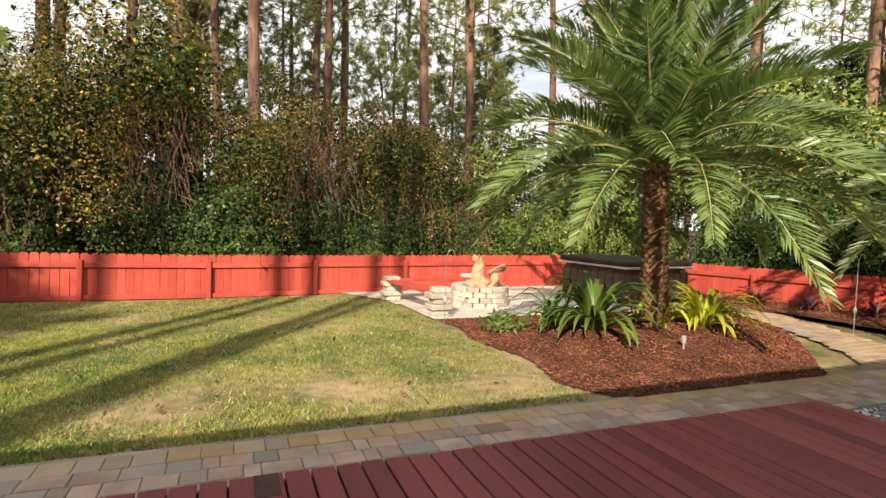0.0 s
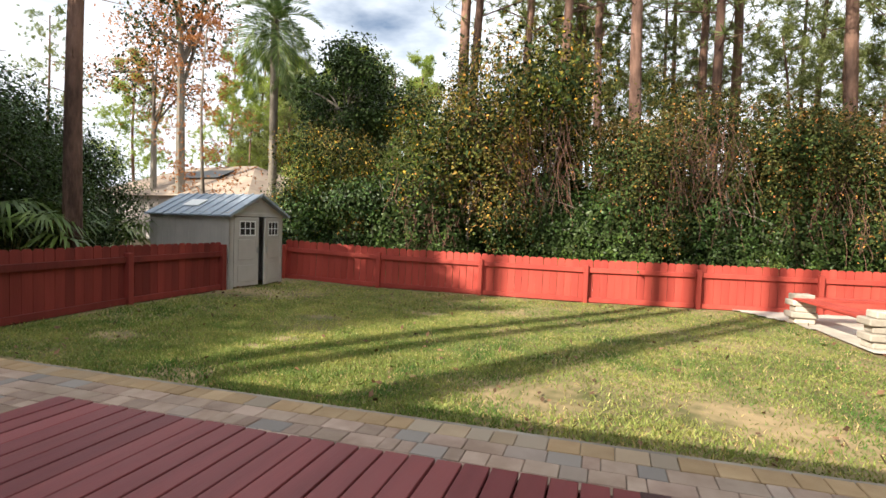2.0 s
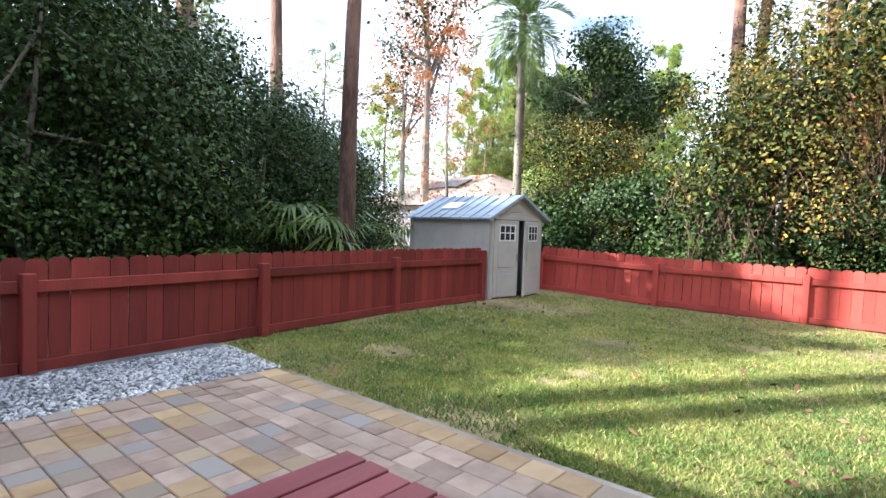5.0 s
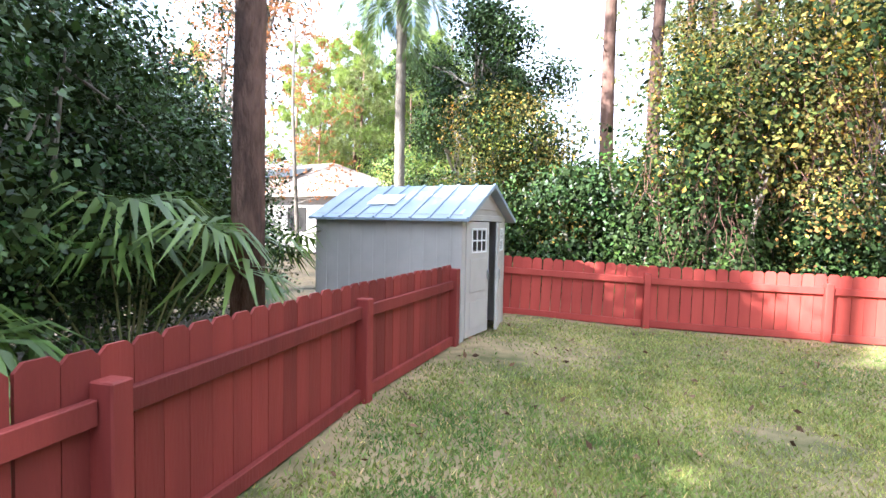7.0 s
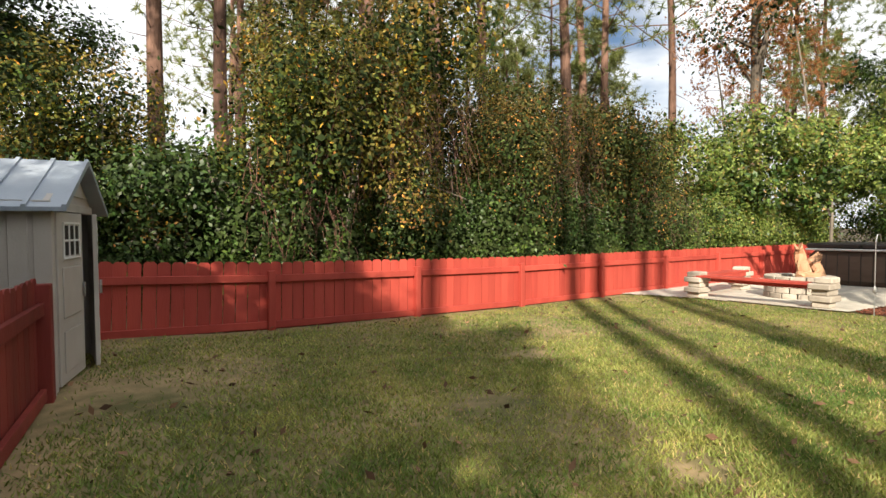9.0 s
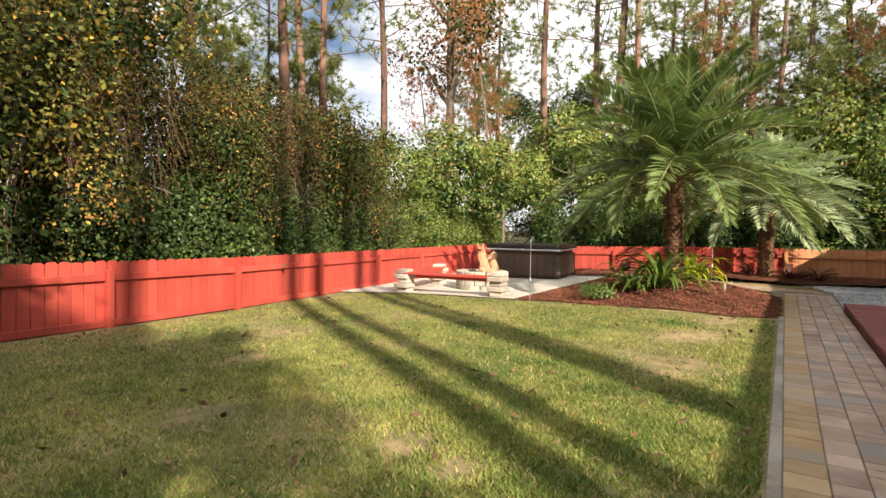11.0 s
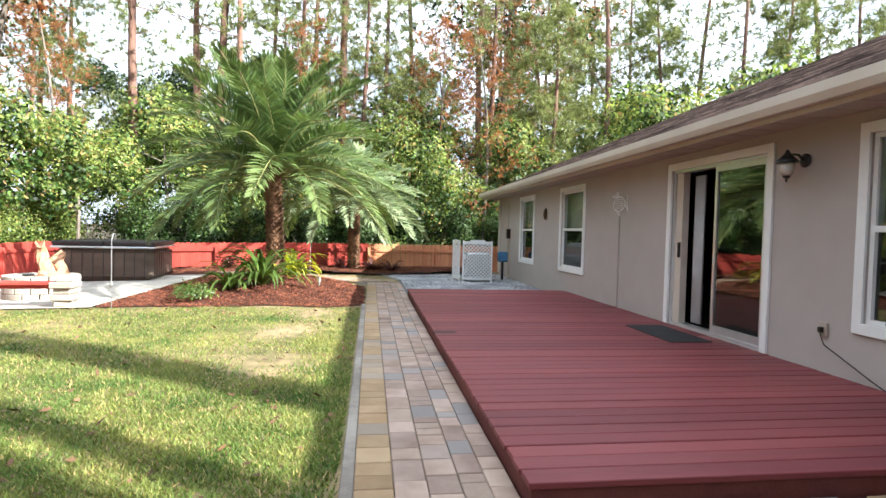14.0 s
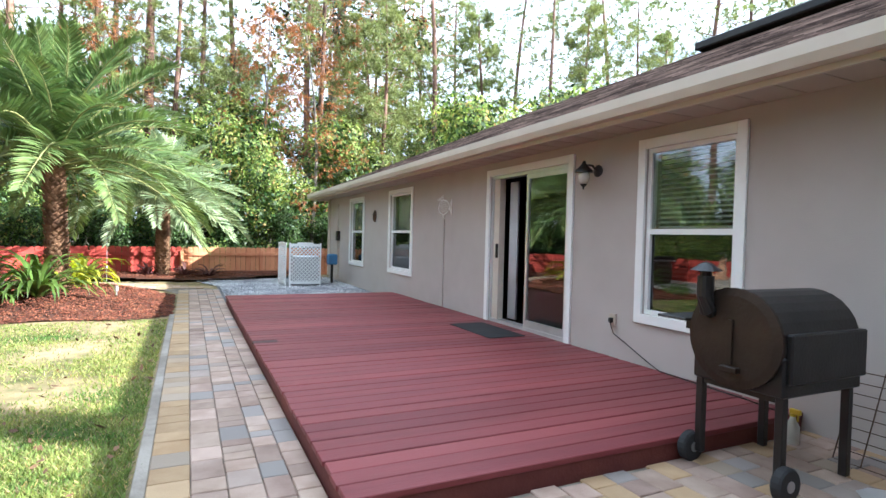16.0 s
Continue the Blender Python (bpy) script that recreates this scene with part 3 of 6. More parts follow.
def picket(w=0.138, h=0.87, t=0.016):
    bm = bmesh.new()
    c = 0.028
    prof = [(-w / 2, 0.0), (w / 2, 0.0), (w / 2, h - c), (w / 2 - c, h), (-w / 2 + c, h), (-w / 2, h - c)]
    f = [bm.verts.new((x, -t / 2, z)) for x, z in prof]
    b = [bm.verts.new((x, t / 2, z)) for x, z in prof]
    bm.faces.new(f)
    bm.faces.new(b[::-1])
    for i in range(6):
        bm.faces.new((f[i], b[i], b[(i + 1) % 6], f[(i + 1) % 6]))
    me = bpy.data.meshes.new("picket")
    bm.to_mesh(me)
    bm.free()
    return me


def fence_run(posts, inward, material, group, where, height=0.87, rails=(0.66, 0.06), base=0.0):
    """Fence sections from post to post; inward: +1 when the rails face the left of the way along."""
    pk = picket(h=height)
    pk.materials.append(material)
    rng = random.Random(len(posts) * 7 + int(posts[0][0]))
    for (x0, y0), (x1, y1) in zip(posts, posts[1:]):
        L, ang = math.hypot(x1 - x0, y1 - y0), math.degrees(math.atan2(y1 - y0, x1 - x0))
        z, ze = ground_z(x0, y0) + base, ground_z(x1, y1) + base
        sec = thing("fence_section", "red-painted wooden picket fence section " + where, "fence", (x0, y0, z), ang, group)
        sec.matrix_basis = sec.matrix_basis @ pose(0, 0, 0, 0, -math.degrees(math.atan2(ze - z, L)), 0)
        boxed("post", -0.045, 0.045, 0.0 if inward > 0 else -0.10, 0.10 if inward > 0 else 0.0, -0.1, 0.76, material, sec, 0.006)
        for rz in rails:
            boxed("rail", 0.05, L - 0.05, 0.012 * inward if inward > 0 else -0.05, 0.05 if inward > 0 else -0.012, rz - 0.045, rz + 0.045, material, sec, 0.004)
        n = max(1, int(L / 0.1415))
        step = L / n
        for i in range(n):
            ob = new("picket", pk)
            ob.parent = sec
            ob.matrix_basis = pose(step * (i + 0.5), -0.006 * inward, rng.uniform(-0.008, 0.008), 0, rng.uniform(-0.4, 0.4), 0)


back = [(-7.25, 12.28), (-5.07, 12.53), (-2.88, 12.78), (-0.75, 13.03), (1.37, 13.28), (3.5, 13.52), (5.65, 13.77), (7.8, 14.0), (9.8, 14.25)]
fence_run(back, -1, M["fence"], "back fence sections", "in front of the woods")
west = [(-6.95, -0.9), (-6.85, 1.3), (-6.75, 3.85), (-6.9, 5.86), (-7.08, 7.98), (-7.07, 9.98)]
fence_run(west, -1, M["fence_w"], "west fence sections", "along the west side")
end_post = thing("fence_post", "red-painted fence end post against the shed corner", "fence post", (-7.04, 9.98, 0.1), 90)
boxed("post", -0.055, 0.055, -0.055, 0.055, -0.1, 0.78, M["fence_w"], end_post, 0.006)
east = [(9.8, 14.25), (10.1, 12.0), (10.4, 9.75), (10.7, 7.5), (11.0, 5.3), (11.25, 3.1), (11.5, 0.9), (11.7, -1.2)]
fence_run(east[:5], -1, M["fence"], "east fence sections", "along the east side behind the palm")
# the sections in sun get the paler, light-painted copy of the fence colour
fence_run(east[4:], -1, M["fence_e"], "faded east fence sections", "at the east side, in a paler sunlit colour")

# ---- house ----
WY = 1.23
HX0, HX1, HZ = -9.0, 10.2, 2.42
OPEN = [(-3.28, -2.35, 0.64, 2.2), (-1.22, 0.52, 0.15, 2.2), (3.54, 4.72, 0.64, 2.2), (6.69, 7.80, 0.64, 2.2)]
bm = bmesh.new()
xs = HX0
for a, b, z0, z1 in OPEN:
    box(bm, xs, a, WY - 0.2, WY, 0, HZ)
    box(bm, a, b, WY - 0.2, WY, 0, z0)
    box(bm, a, b, WY - 0.2, WY, z1, HZ)
    xs = b
box(bm, xs, HX1, WY - 0.2, WY, 0, HZ)
wall_n = part("wall_north", bm, M["stucco"], None, "warm grey stucco wall of the house behind the deck", "structure")
tagged(wall_n, category="wall")
bm = bmesh.new()
box(bm, HX1 - 0.2, HX1, -8, WY - 0.2, 0, HZ)
box(bm, HX0, HX0 + 0.2, -8, WY - 0.2, 0, HZ)
box(bm, HX0, HX1, -8.2, -8, 0, HZ)
part("wall", bm, M["stucco"], None, "grey stucco outer walls of the house", "structure")
# plain room shell, its indoor shade painted in as near-black colour
part_floor = boxed("floor", HX0 + 0.2, HX1 - 0.2, -8, WY - 0.2, 0.05, 0.14, M["dark"], None, 0, "floor inside the house, coloured near black as unlit", "structure")
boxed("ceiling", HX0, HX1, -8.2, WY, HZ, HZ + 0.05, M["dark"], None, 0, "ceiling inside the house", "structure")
boxed("wall_inner", HX0 + 0.2, HX1 - 0.2, -3.4, -3.3, 0.14, HZ, M["dark"], None, 0, "inner wall of the house, coloured near black as unlit", "structure")

roof = thing("roof", "brown asphalt shingle hip roof with pale gutter over the stucco house", "roof", kind="structure")
EY, EX0, EX1, EZ, RY, RZ = WY + 0.5, HX0 - 0.5, HX1 + 0.4, 2.53, -3.6, 4.95
bm = bmesh.new()
c = [bm.verts.new(p) for p in ((EX0, EY, EZ), (EX1, EY, EZ), (EX1, -8.7, EZ), (EX0, -8.7, EZ), (EX0 + 5, RY, RZ), (EX1 - 5, RY, RZ))]
for f in ((0, 1, 5, 4), (1, 2, 5), (2, 3, 4, 5), (3, 0, 4)):
    bm.faces.new([c[i] for i in f])
part("roof_deck", bm, M["shingle"], roof)
# shingle courses on the north slope
rng = random.Random(4)
verts, faces = [], []
sl = Vector((0, RY - EY, RZ - EZ))
n_course = 34
for i in range(n_course):
    f0, f1 = i / n_course, (i + 1.25) / n_course
    y0, z0, y1, z1 = EY + sl.y * f0 + 0.02, EZ + sl.z * f0 + 0.010, EY + sl.y * f1, EZ + sl.z * f1 + 0.006
    x, xe = EX0 + 5 * f0 + 0.02, EX1 - 5 * f0 - 0.02
    while x < xe:
        w = rng.uniform(0.18, 0.36)
        x2 = min(x + w, xe)
        k, dz = len(verts), rng.uniform(0, 0.006)
        verts += [(x, y0, z0 + dz), (x2 - 0.006, y0, z0 + dz), (x2 - 0.006, y1, z1 + dz), (x, y1, z1 + dz)]
        verts += [(x, y0 + 0.001, z0 - 0.012), (x2 - 0.006, y0 + 0.001, z0 - 0.012)]
        faces += [(k, k + 1, k + 2, k + 3), (k + 4, k + 5, k + 1, k)]
        x = x2
me = mesh_from("shingles", np.array(verts), np.array(faces))
link("shingles", me, M["shingle"], roof, "weathered brown asphalt shingles", "stuff")
bm = bmesh.new()
prof = [(0.0, -0.14), (0.09, -0.14), (0.12, -0.08), (0.12, 0.0), (0.105, 0.0), (0.105, -0.07), (0.0, -0.12)]
ga = [bm.verts.new((EX0, EY + y, EZ + z + 0.01)) for y, z in prof]
gb = [bm.verts.new((EX1, EY + y, EZ + z + 0.01)) for y, z in prof]
for i in range(len(prof)):
    bm.faces.new((ga[i], gb[i], gb[(i + 1) % len(prof)], ga[(i + 1) % len(prof)]))
bm.faces.new(ga)
bm.faces.new(gb[::-1])
part("gutter", bm, M["cream"], roof, "pale cream metal gutter")
boxed("fascia", EX0, EX1, EY - 0.03, EY - 0.002, EZ - 0.17, EZ - 0.01, M["cream"], roof)
boxed("fascia", EX1 - 0.03, EX1, -8.7, EY - 0.03, EZ - 0.17, EZ - 0.01, M["cream"], roof)
bm = bmesh.new()
box(bm, EX0, EX1 - 0.03, WY, EY - 0.03, EZ - 0.14, EZ - 0.12)
k = EX0 + 0.3
while k < EX1 - 0.1:
    box(bm, k, k + 0.012, WY + 0.01, EY - 0.04, EZ - 0.146, EZ - 0.14)
    k += 0.3
box(bm, HX1, EX1 - 0.03, -8.7, WY, EZ - 0.14, EZ - 0.12)
part("soffit", bm, M["soffit"], roof, "beige ribbed soffit")
boxed("ridge_vent", -3.5, 0.5, RY + 0.55, RY + 0.85, RZ - 0.27, RZ - 0.13, M["black"], roof, 0.02)
boxed("downspout", HX1 - 0.12, HX1 - 0.04, WY, WY + 0.06, 0.1, EZ - 0.14, M["cream"], roof, 0.005)


def window(i, a, b, z0, z1, blinds):
    w = thing("window_%d" % i, "white-framed double-hung window in the grey stucco wall", "window", kind="structure")
    t = 0.09
    bm = bmesh.new()
    box(bm, a - t, a, WY, WY + 0.025, z0 - t, z1 + t, 0.003)
    box(bm, b, b + t, WY, WY + 0.025, z0 - t, z1 + t, 0.003)
    box(bm, a, b, WY, WY + 0.025, z1, z1 + t, 0.003)
    box(bm, a, b, WY, WY + 0.032, z0 - t, z0, 0.003)
    part("window_trim", bm, M["white"], w)
    bm = bmesh.new()
    for x0, x1 in ((a, a + 0.04), (b - 0.04, b)):
        box(bm, x0, x1, WY - 0.10, WY - 0.02, z0, z1)
    zm = (z0 + z1) / 2
    for q in ((z0, z0 + 0.04), (zm - 0.025, zm + 0.025), (z1 - 0.04, z1)):
        box(bm, a + 0.04, b - 0.04, WY - 0.10, WY - 0.02, *q)
    part("window_frame", bm, M["white"], w)
    for q0, q1, yy in ((z0 + 0.04, zm - 0.025, WY - 0.06), (zm + 0.025, z1 - 0.04, WY - 0.05)):
        p = boxed("pane", a + 0.04, b - 0.04, yy, yy + 0.005, q0, q1, M["glass"] if q0 > zm else M["glass_low"], w)
        p.visible_shadow = False
    if blinds:
        z = z0 + 0.06
        while z < z1 - 0.05:
            boxed("slat", a + 0.05, b - 0.05, -0.024, 0.024, -0.001, 0.001, M["blind"], w, m=pose(0, WY - 0.13, z, -24))
            z += 0.045
    else:
        bm = bmesh.new()
        box(bm, a + 0.02, b - 0.02, WY - 0.19, WY - 0.185, zm, z1)
        part("shade", bm, M["blind"], w)


window(1, *OPEN[0], True)
window(2, *OPEN[2], False)
window(3, *OPEN[3], False)

door = thing("door_1", "white-framed sliding glass door standing half open on the deck", "sliding door", kind="structure")
a, b, z0, z1 = OPEN[1]
bm = bmesh.new()
box(bm, a - 0.09, a, WY, WY + 0.03, z0, z1 + 0.09, 0.003)
box(bm, b, b + 0.09, WY, WY + 0.03, z0, z1 + 0.09, 0.003)
box(bm, a, b, WY, WY + 0.03, z1, z1 + 0.09, 0.003)
part("door_trim", bm, M["white"], door)
bm = bmesh.new()
box(bm, a, b, WY - 0.14, WY - 0.01, z0, z0 + 0.04)
box(bm, a, b, WY - 0.14, WY - 0.01, z1 - 0.04, z1)
for x in (a, b - 0.04):
    box(bm, x, x + 0.04, WY - 0.14, WY - 0.01, z0 + 0.04, z1 - 0.04)
part("door_frame", bm, M["alu"], door)
for x0, x1, y, nm in ((a + 0.04, -0.33, WY - 0.06, "fixed_leaf"),):
    bm = bmesh.new()
    for q0, q1 in ((x0, x0 + 0.045), (x1 - 0.045, x1)):
        box(bm, q0, q1, y, y + 0.035, z0 + 0.04, z1 - 0.04)
    box(bm, x0 + 0.045, x1 - 0.045, y, y + 0.035, z0 + 0.04, z0 + 0.13)
    box(bm, x0 + 0.045, x1 - 0.045, y, y + 0.035, z1 - 0.10, z1 - 0.04)
    leaf = part(nm, bm, M["alu"], door)
    p = boxed("pane", x0 + 0.045, x1 - 0.045, y + 0.015, y + 0.02, z0 + 0.13, z1 - 0.10, M["glass"], leaf)
    p.visible_shadow = False
boxed("stacked_leaf", 0.33, 0.48, WY - 0.125, WY - 0.03, z0 + 0.04, z1 - 0.04, M["cream"], door, 0.005, "pale edge of the open door leaf")
boxed("door_handle", 0.345, 0.375, WY - 0.03, WY, 1.05, 1.25, M["black"], door, 0.004)
bm = bmesh.new()
cx = [0.13 + 0.2 * i / 24 for i in range(25)]
v0 = [bm.verts.new((x, WY - 0.22 + 0.03 * math.sin(i * 1.6), z0 + 0.05)) for i, x in enumerate(cx)]
v1 = [bm.verts.new((x, WY - 0.22 + 0.03 * math.sin(i * 1.6), z1 - 0.08)) for i, x in enumerate(cx)]
for i in range(24):
    bm.faces.new((v0[i], v0[i + 1], v1[i + 1], v1[i]))
cur = part("curtain", bm, M["curtain"], None, "", "", True)
tagged(cur, "pale grey curtain hanging inside the open sliding door", "curtain")
cur.modifiers.new("thick", "SOLIDIFY").thickness = 0.004

# ---- deck ----
deck = thing("deck", "low red-painted wooden deck against the house wall", "deck")
bm = bmesh.new()
box(bm, 0.005, 0.139, DECK_Y0, DECK_Y1, DECK_Z - 0.03, DECK_Z, 0.004)
board_me = bpy.data.meshes.new("deck_board")
bm.to_mesh(board_me)
bm.free()
board_me.materials.append(M["deck"])
n_boards = int(round((DECK_X1 - DECK_X0 - 0.15) / 0.1459))
rng = random.Random(2)
for i in range(n_boards):
    ob = new("deck_board", board_me)
    ob.parent = deck
    ob.matrix_basis = pose(DECK_X0 + 0.15 + i * 0.1459, rng.uniform(-0.006, 0.006), rng.uniform(-0.002, 0.002))
boxed("border_board", DECK_X0, DECK_X0 + 0.142, DECK_Y0, DECK_Y1, DECK_Z - 0.03, DECK_Z + 0.004, M["deck"], deck, 0.004)
boxed("charred_end", -0.218, -0.082, DECK_Y1 - 0.25, DECK_Y1 + 0.004, DECK_Z - 0.02, DECK_Z + 0.003, M["char"], deck, 0.002, "dark weathered board end")
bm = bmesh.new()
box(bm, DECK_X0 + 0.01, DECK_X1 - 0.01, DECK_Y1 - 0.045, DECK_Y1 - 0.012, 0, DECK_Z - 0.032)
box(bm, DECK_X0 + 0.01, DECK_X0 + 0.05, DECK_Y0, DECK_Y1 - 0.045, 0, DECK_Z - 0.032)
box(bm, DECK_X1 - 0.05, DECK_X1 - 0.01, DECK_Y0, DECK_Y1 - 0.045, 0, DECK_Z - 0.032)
part("rim_joist", bm, M["deckside"], deck, "rim board in a darker red than the deck boards")
boxed("mat", -0.75, 0.3, 1.45, 1.95, DECK_Z, DECK_Z + 0.012, M["rubber"], None, 0.004, "dark rubber door mat on the red deck")
bpy.data.objects["mat"]["category"] = "door mat"


# ---- patio things ----
def ring_block(bm, r0, r1, a0, a1, z0, z1):
    vs = []
    n = 3
    for r in (r0, r1):
        for z in (z0, z1):
            vs.append([bm.verts.new((r * math.cos(a0 + (a1 - a0) * k / n), r * math.sin(a0 + (a1 - a0) * k / n), z)) for k in range(n + 1)])
    i0, i1, o0, o1 = vs
    for k in range(n):
        bm.faces.new((o0[k], o0[k + 1], o1[k + 1], o1[k]))
        bm.faces.new((i0[k + 1], i0[k], i1[k], i1[k + 1]))
        bm.faces.new((i1[k], o1[k], o1[k + 1], i1[k + 1]))
        bm.faces.new((i0[k + 1], o0[k + 1], o0[k], i0[k]))
    bm.faces.new((i0[0], o0[0], o1[0], i1[0]))
    bm.faces.new((i0[n], i1[n], o1[n], o0[n]))


ring = thing("fire_ring", "round fire pit of pale stacked stone blocks on the patio", "fire pit", (4.36, 11.15, slope(4.4, 11.2) + 0.03))
bm = bmesh.new()
ring_block(bm, 0.36, 0.58, 0.02, math.tau / 14 - 0.02, 0, 0.098)
bmesh.ops.bevel(bm, geom=bm.edges[:], offset=0.008, segments=1, affect="EDGES")
rb = bpy.data.meshes.new("block")
bm.to_mesh(rb)
bm.free()
rb.materials.append(M["stone"])
for lay in range(4):
    for k in range(14):
        ob = new("block", rb)
        ob.parent = ring
        ob.matrix_basis = pose(0, 0, lay * 0.102, 0, 0, (k + 0.5 * (lay % 2)) * 360 / 14)
bm = bmesh.new()
lathe(bm, [(0.36, 0.06), (0.35, 0.36), (0.33, 0.36), (0.33, 0.08)], 24)
part("steel_liner", bm, M["rust"], ring, "rusty steel ring liner")


def log(name, at, rx, rz, length, r, label, seed, wide=1.0):
    bm = bmesh.new()
    rngl = random.Random(seed)
    pts = [(0.04 * math.sin(i * 1.3 + seed), 0.03 * math.cos(i + seed), length * i / 7) for i in range(8)]
    tube(bm, pts, [r * (1.15 - 0.45 * (i / 7) ** 2) * rngl.uniform(0.85, 1.15) for i in range(8)], 9)
    for v in bm.verts:
        nn = noise.noise(v.co * 7 + Vector((seed, 0, 0)))
        v.co.x = (v.co.x * wide) + nn * 0.04
        v.co.y += nn * 0.05
        if v.co.z > length * 0.8:
            v.co.z += 0.12 * noise.noise(v.co * 14)
    ob = part(name, bm, M["wood"], None, label)
    ob["category"] = "firewood"
    ob.matrix_basis = pose(*at, rx, 0, rz)
    return ob


log("log", (4.28, 11.05, 0.30), -6, 10, 0.62, 0.10, "split orange weathered stump standing in the fire ring", 1, 1.3)
log("log", (4.41, 10.90, 0.28), 48, 118, 0.66, 0.085, "pale split log leaning out of the fire ring", 2, 1.4)
log("log", (4.06, 11.0, 0.32), 75, 60, 0.42, 0.06, "short orange log lying in the fire ring", 5)


def pillar(x, y, seed, h=5):
    rp = random.Random(seed)
    p = thing("bench_pillar", "stack of grey concrete blocks holding the red bench boards", "bench pillar", (x, y, slope(x, y) + 0.03), group="bench pillars on the patio")
    for k in range(h):
        w = 0.20 if k % 2 else 0.155
        ob = boxed("block", -w, w, -w * 0.8, w * 0.8, 0, 0.096, M["stone"], p, 0.014)
        ob.matrix_basis = pose(rp.uniform(-0.02, 0.02), rp.uniform(-0.02, 0.02), k * 0.098, 0, 0, rp.uniform(-8, 8) + 7)
    return p


PA, PB, PC = (2.80, 12.15), (3.05, 10.05), (4.75, 12.55)
for k, p in enumerate((PA, PB, PC)):
    pillar(*p, k)


def bench(a, b, name="bench_board"):
    L, ang = math.hypot(b[0] - a[0], b[1] - a[1]), math.degrees(math.atan2(b[1] - a[1], b[0] - a[0]))
    ob = thing("bench", "red-painted plank bench resting on the block pillars", "bench", (*a, 0.42 + slope(*b)), ang, "plank benches")
    boxed("seat_board", 0.0, L, -0.16, -0.005, 0.0, 0.04, M["fence"], ob, 0.004)
    boxed("seat_board", 0.0, L, 0.005, 0.16, 0.0, 0.04, M["fence"], ob, 0.004)
    boxed("edge_board", 0.18, L - 0.18, -0.165, -0.135, -0.085, -0.002, M["fence"], ob, 0.004)


bench(PB, PA)
bench(PA, PC)

tub = thing("hot_tub", "square brown hot tub with a dark vinyl cover on the patio", "hot tub", (8.35, 11.6, slope(8.3, 11.6) + 0.03), 7)
bm = bmesh.new()
box(bm, -1.05, 1.05, -1.05, 1.05, 0.0, 0.78, 0.12)
part("cabinet", bm, M["tubside"], tub, "dark brown panelled tub cabinet")
bm = bmesh.new()
for s in (-1, 1):
    for i in range(-4, 5):
        box(bm, i * 0.22 - 0.008, i * 0.22 + 0.008, s * 1.05 - 0.008, s * 1.05 + 0.008, 0.05, 0.72)
        box(bm, s * 1.05 - 0.008, s * 1.05 + 0.008, i * 0.22 - 0.008, i * 0.22 + 0.008, 0.05, 0.72)
part("batten", bm, M["tubcover"], tub)
boxed("rim", -1.09, 1.09, -1.09, 1.09, 0.78, 0.83, M["alu"], tub, 0.02, "pale tub rim")
boxed("cover", -1.07, 1.07, -1.07, -0.01, 0.832, 0.95, M["tubcover"], tub, 0.03, "black vinyl half cover")
boxed("cover", -1.07, 1.07, 0.01, 1.07, 0.832, 0.95, M["tubcover"], tub, 0.03, "black vinyl half cover")


def shepherd(x, y, h, z=0.0):
    o = thing("garden_pole", "thin dark metal garden pole standing at the lawn edge", "garden pole", (x, y, z))
    bm = bmesh.new()
    tube(bm, [(0, 0, -0.1), (0, 0, h), (0.05, 0, h + 0.1), (0.12, 0, h + 0.1), (0.15, 0, h + 0.02)], 0.007, 6)
    part("pole", bm, M["steel"], o)
    bm = bmesh.new()
    lathe(bm, [(0.004, 0.34), (0.025, 0.36), (0.03, 0.40), (0.012, 0.45), (0.004, 0.46)], 8)
    part("knob", bm, M["steel"], o)


shepherd(2.85, 9.3, 1.1, -0.06)
shepherd(9.0, 6.9, 1.2)

# ---- lattice screen, hose, wall fixtures ----


def lattice_panel(name, parent, w, h, mx):
    bm = bmesh.new()
    t = 0.035
    box(bm, 0, t, -0.012, 0.012, 0, h)
    box(bm, w - t, w, -0.012, 0.012, 0, h)
    box(bm, t, w - t, -0.012, 0.012, 0.07, 0.13)
    box(bm, t, w - t, -0.012, 0.012, h - 0.09, h - 0.02)
    box(bm, w * 0.25, w * 0.75, -0.012, 0.012, h - 0.02, h + 0.015)
    ob = part(name, bm, M["white"], parent)
    ob.matrix_basis = mx
    z0, z1 = 0.13, h - 0.09
    for sg in (1, -1):
        k = -(z1 - z0) + 0.05
        while k < w:
            x0, x1 = max(t, k), min(w - t, k + z1 - z0)
            if x1 - x0 > 0.03:
                L = (x1 - x0) * 2 ** 0.5
                zz = z0 + (x0 - k) if sg > 0 else z1 - (x0 - k)
                st = boxed("slat", 0, L, -0.003 + 0.004 * sg, 0.003 + 0.004 * sg, -0.011, 0.011, M["white"], ob)
                st.matrix_basis = pose(x0, 0, zz, 0, -45 * sg, 0)
            k += 0.095
    return ob


screen = thing("lattice_screen", "white plastic lattice screen standing on the gravel by the house", "lattice screen", (7.3, 2.12, 0.02))
lattice_panel("front_panel", screen, 0.78, 1.08, pose(0, 0, 0, 0, 0, 90))
lattice_panel("side_panel", screen, 0.78, 1.08, pose(-0.03, 0.86, 0, 0, 0, 4))

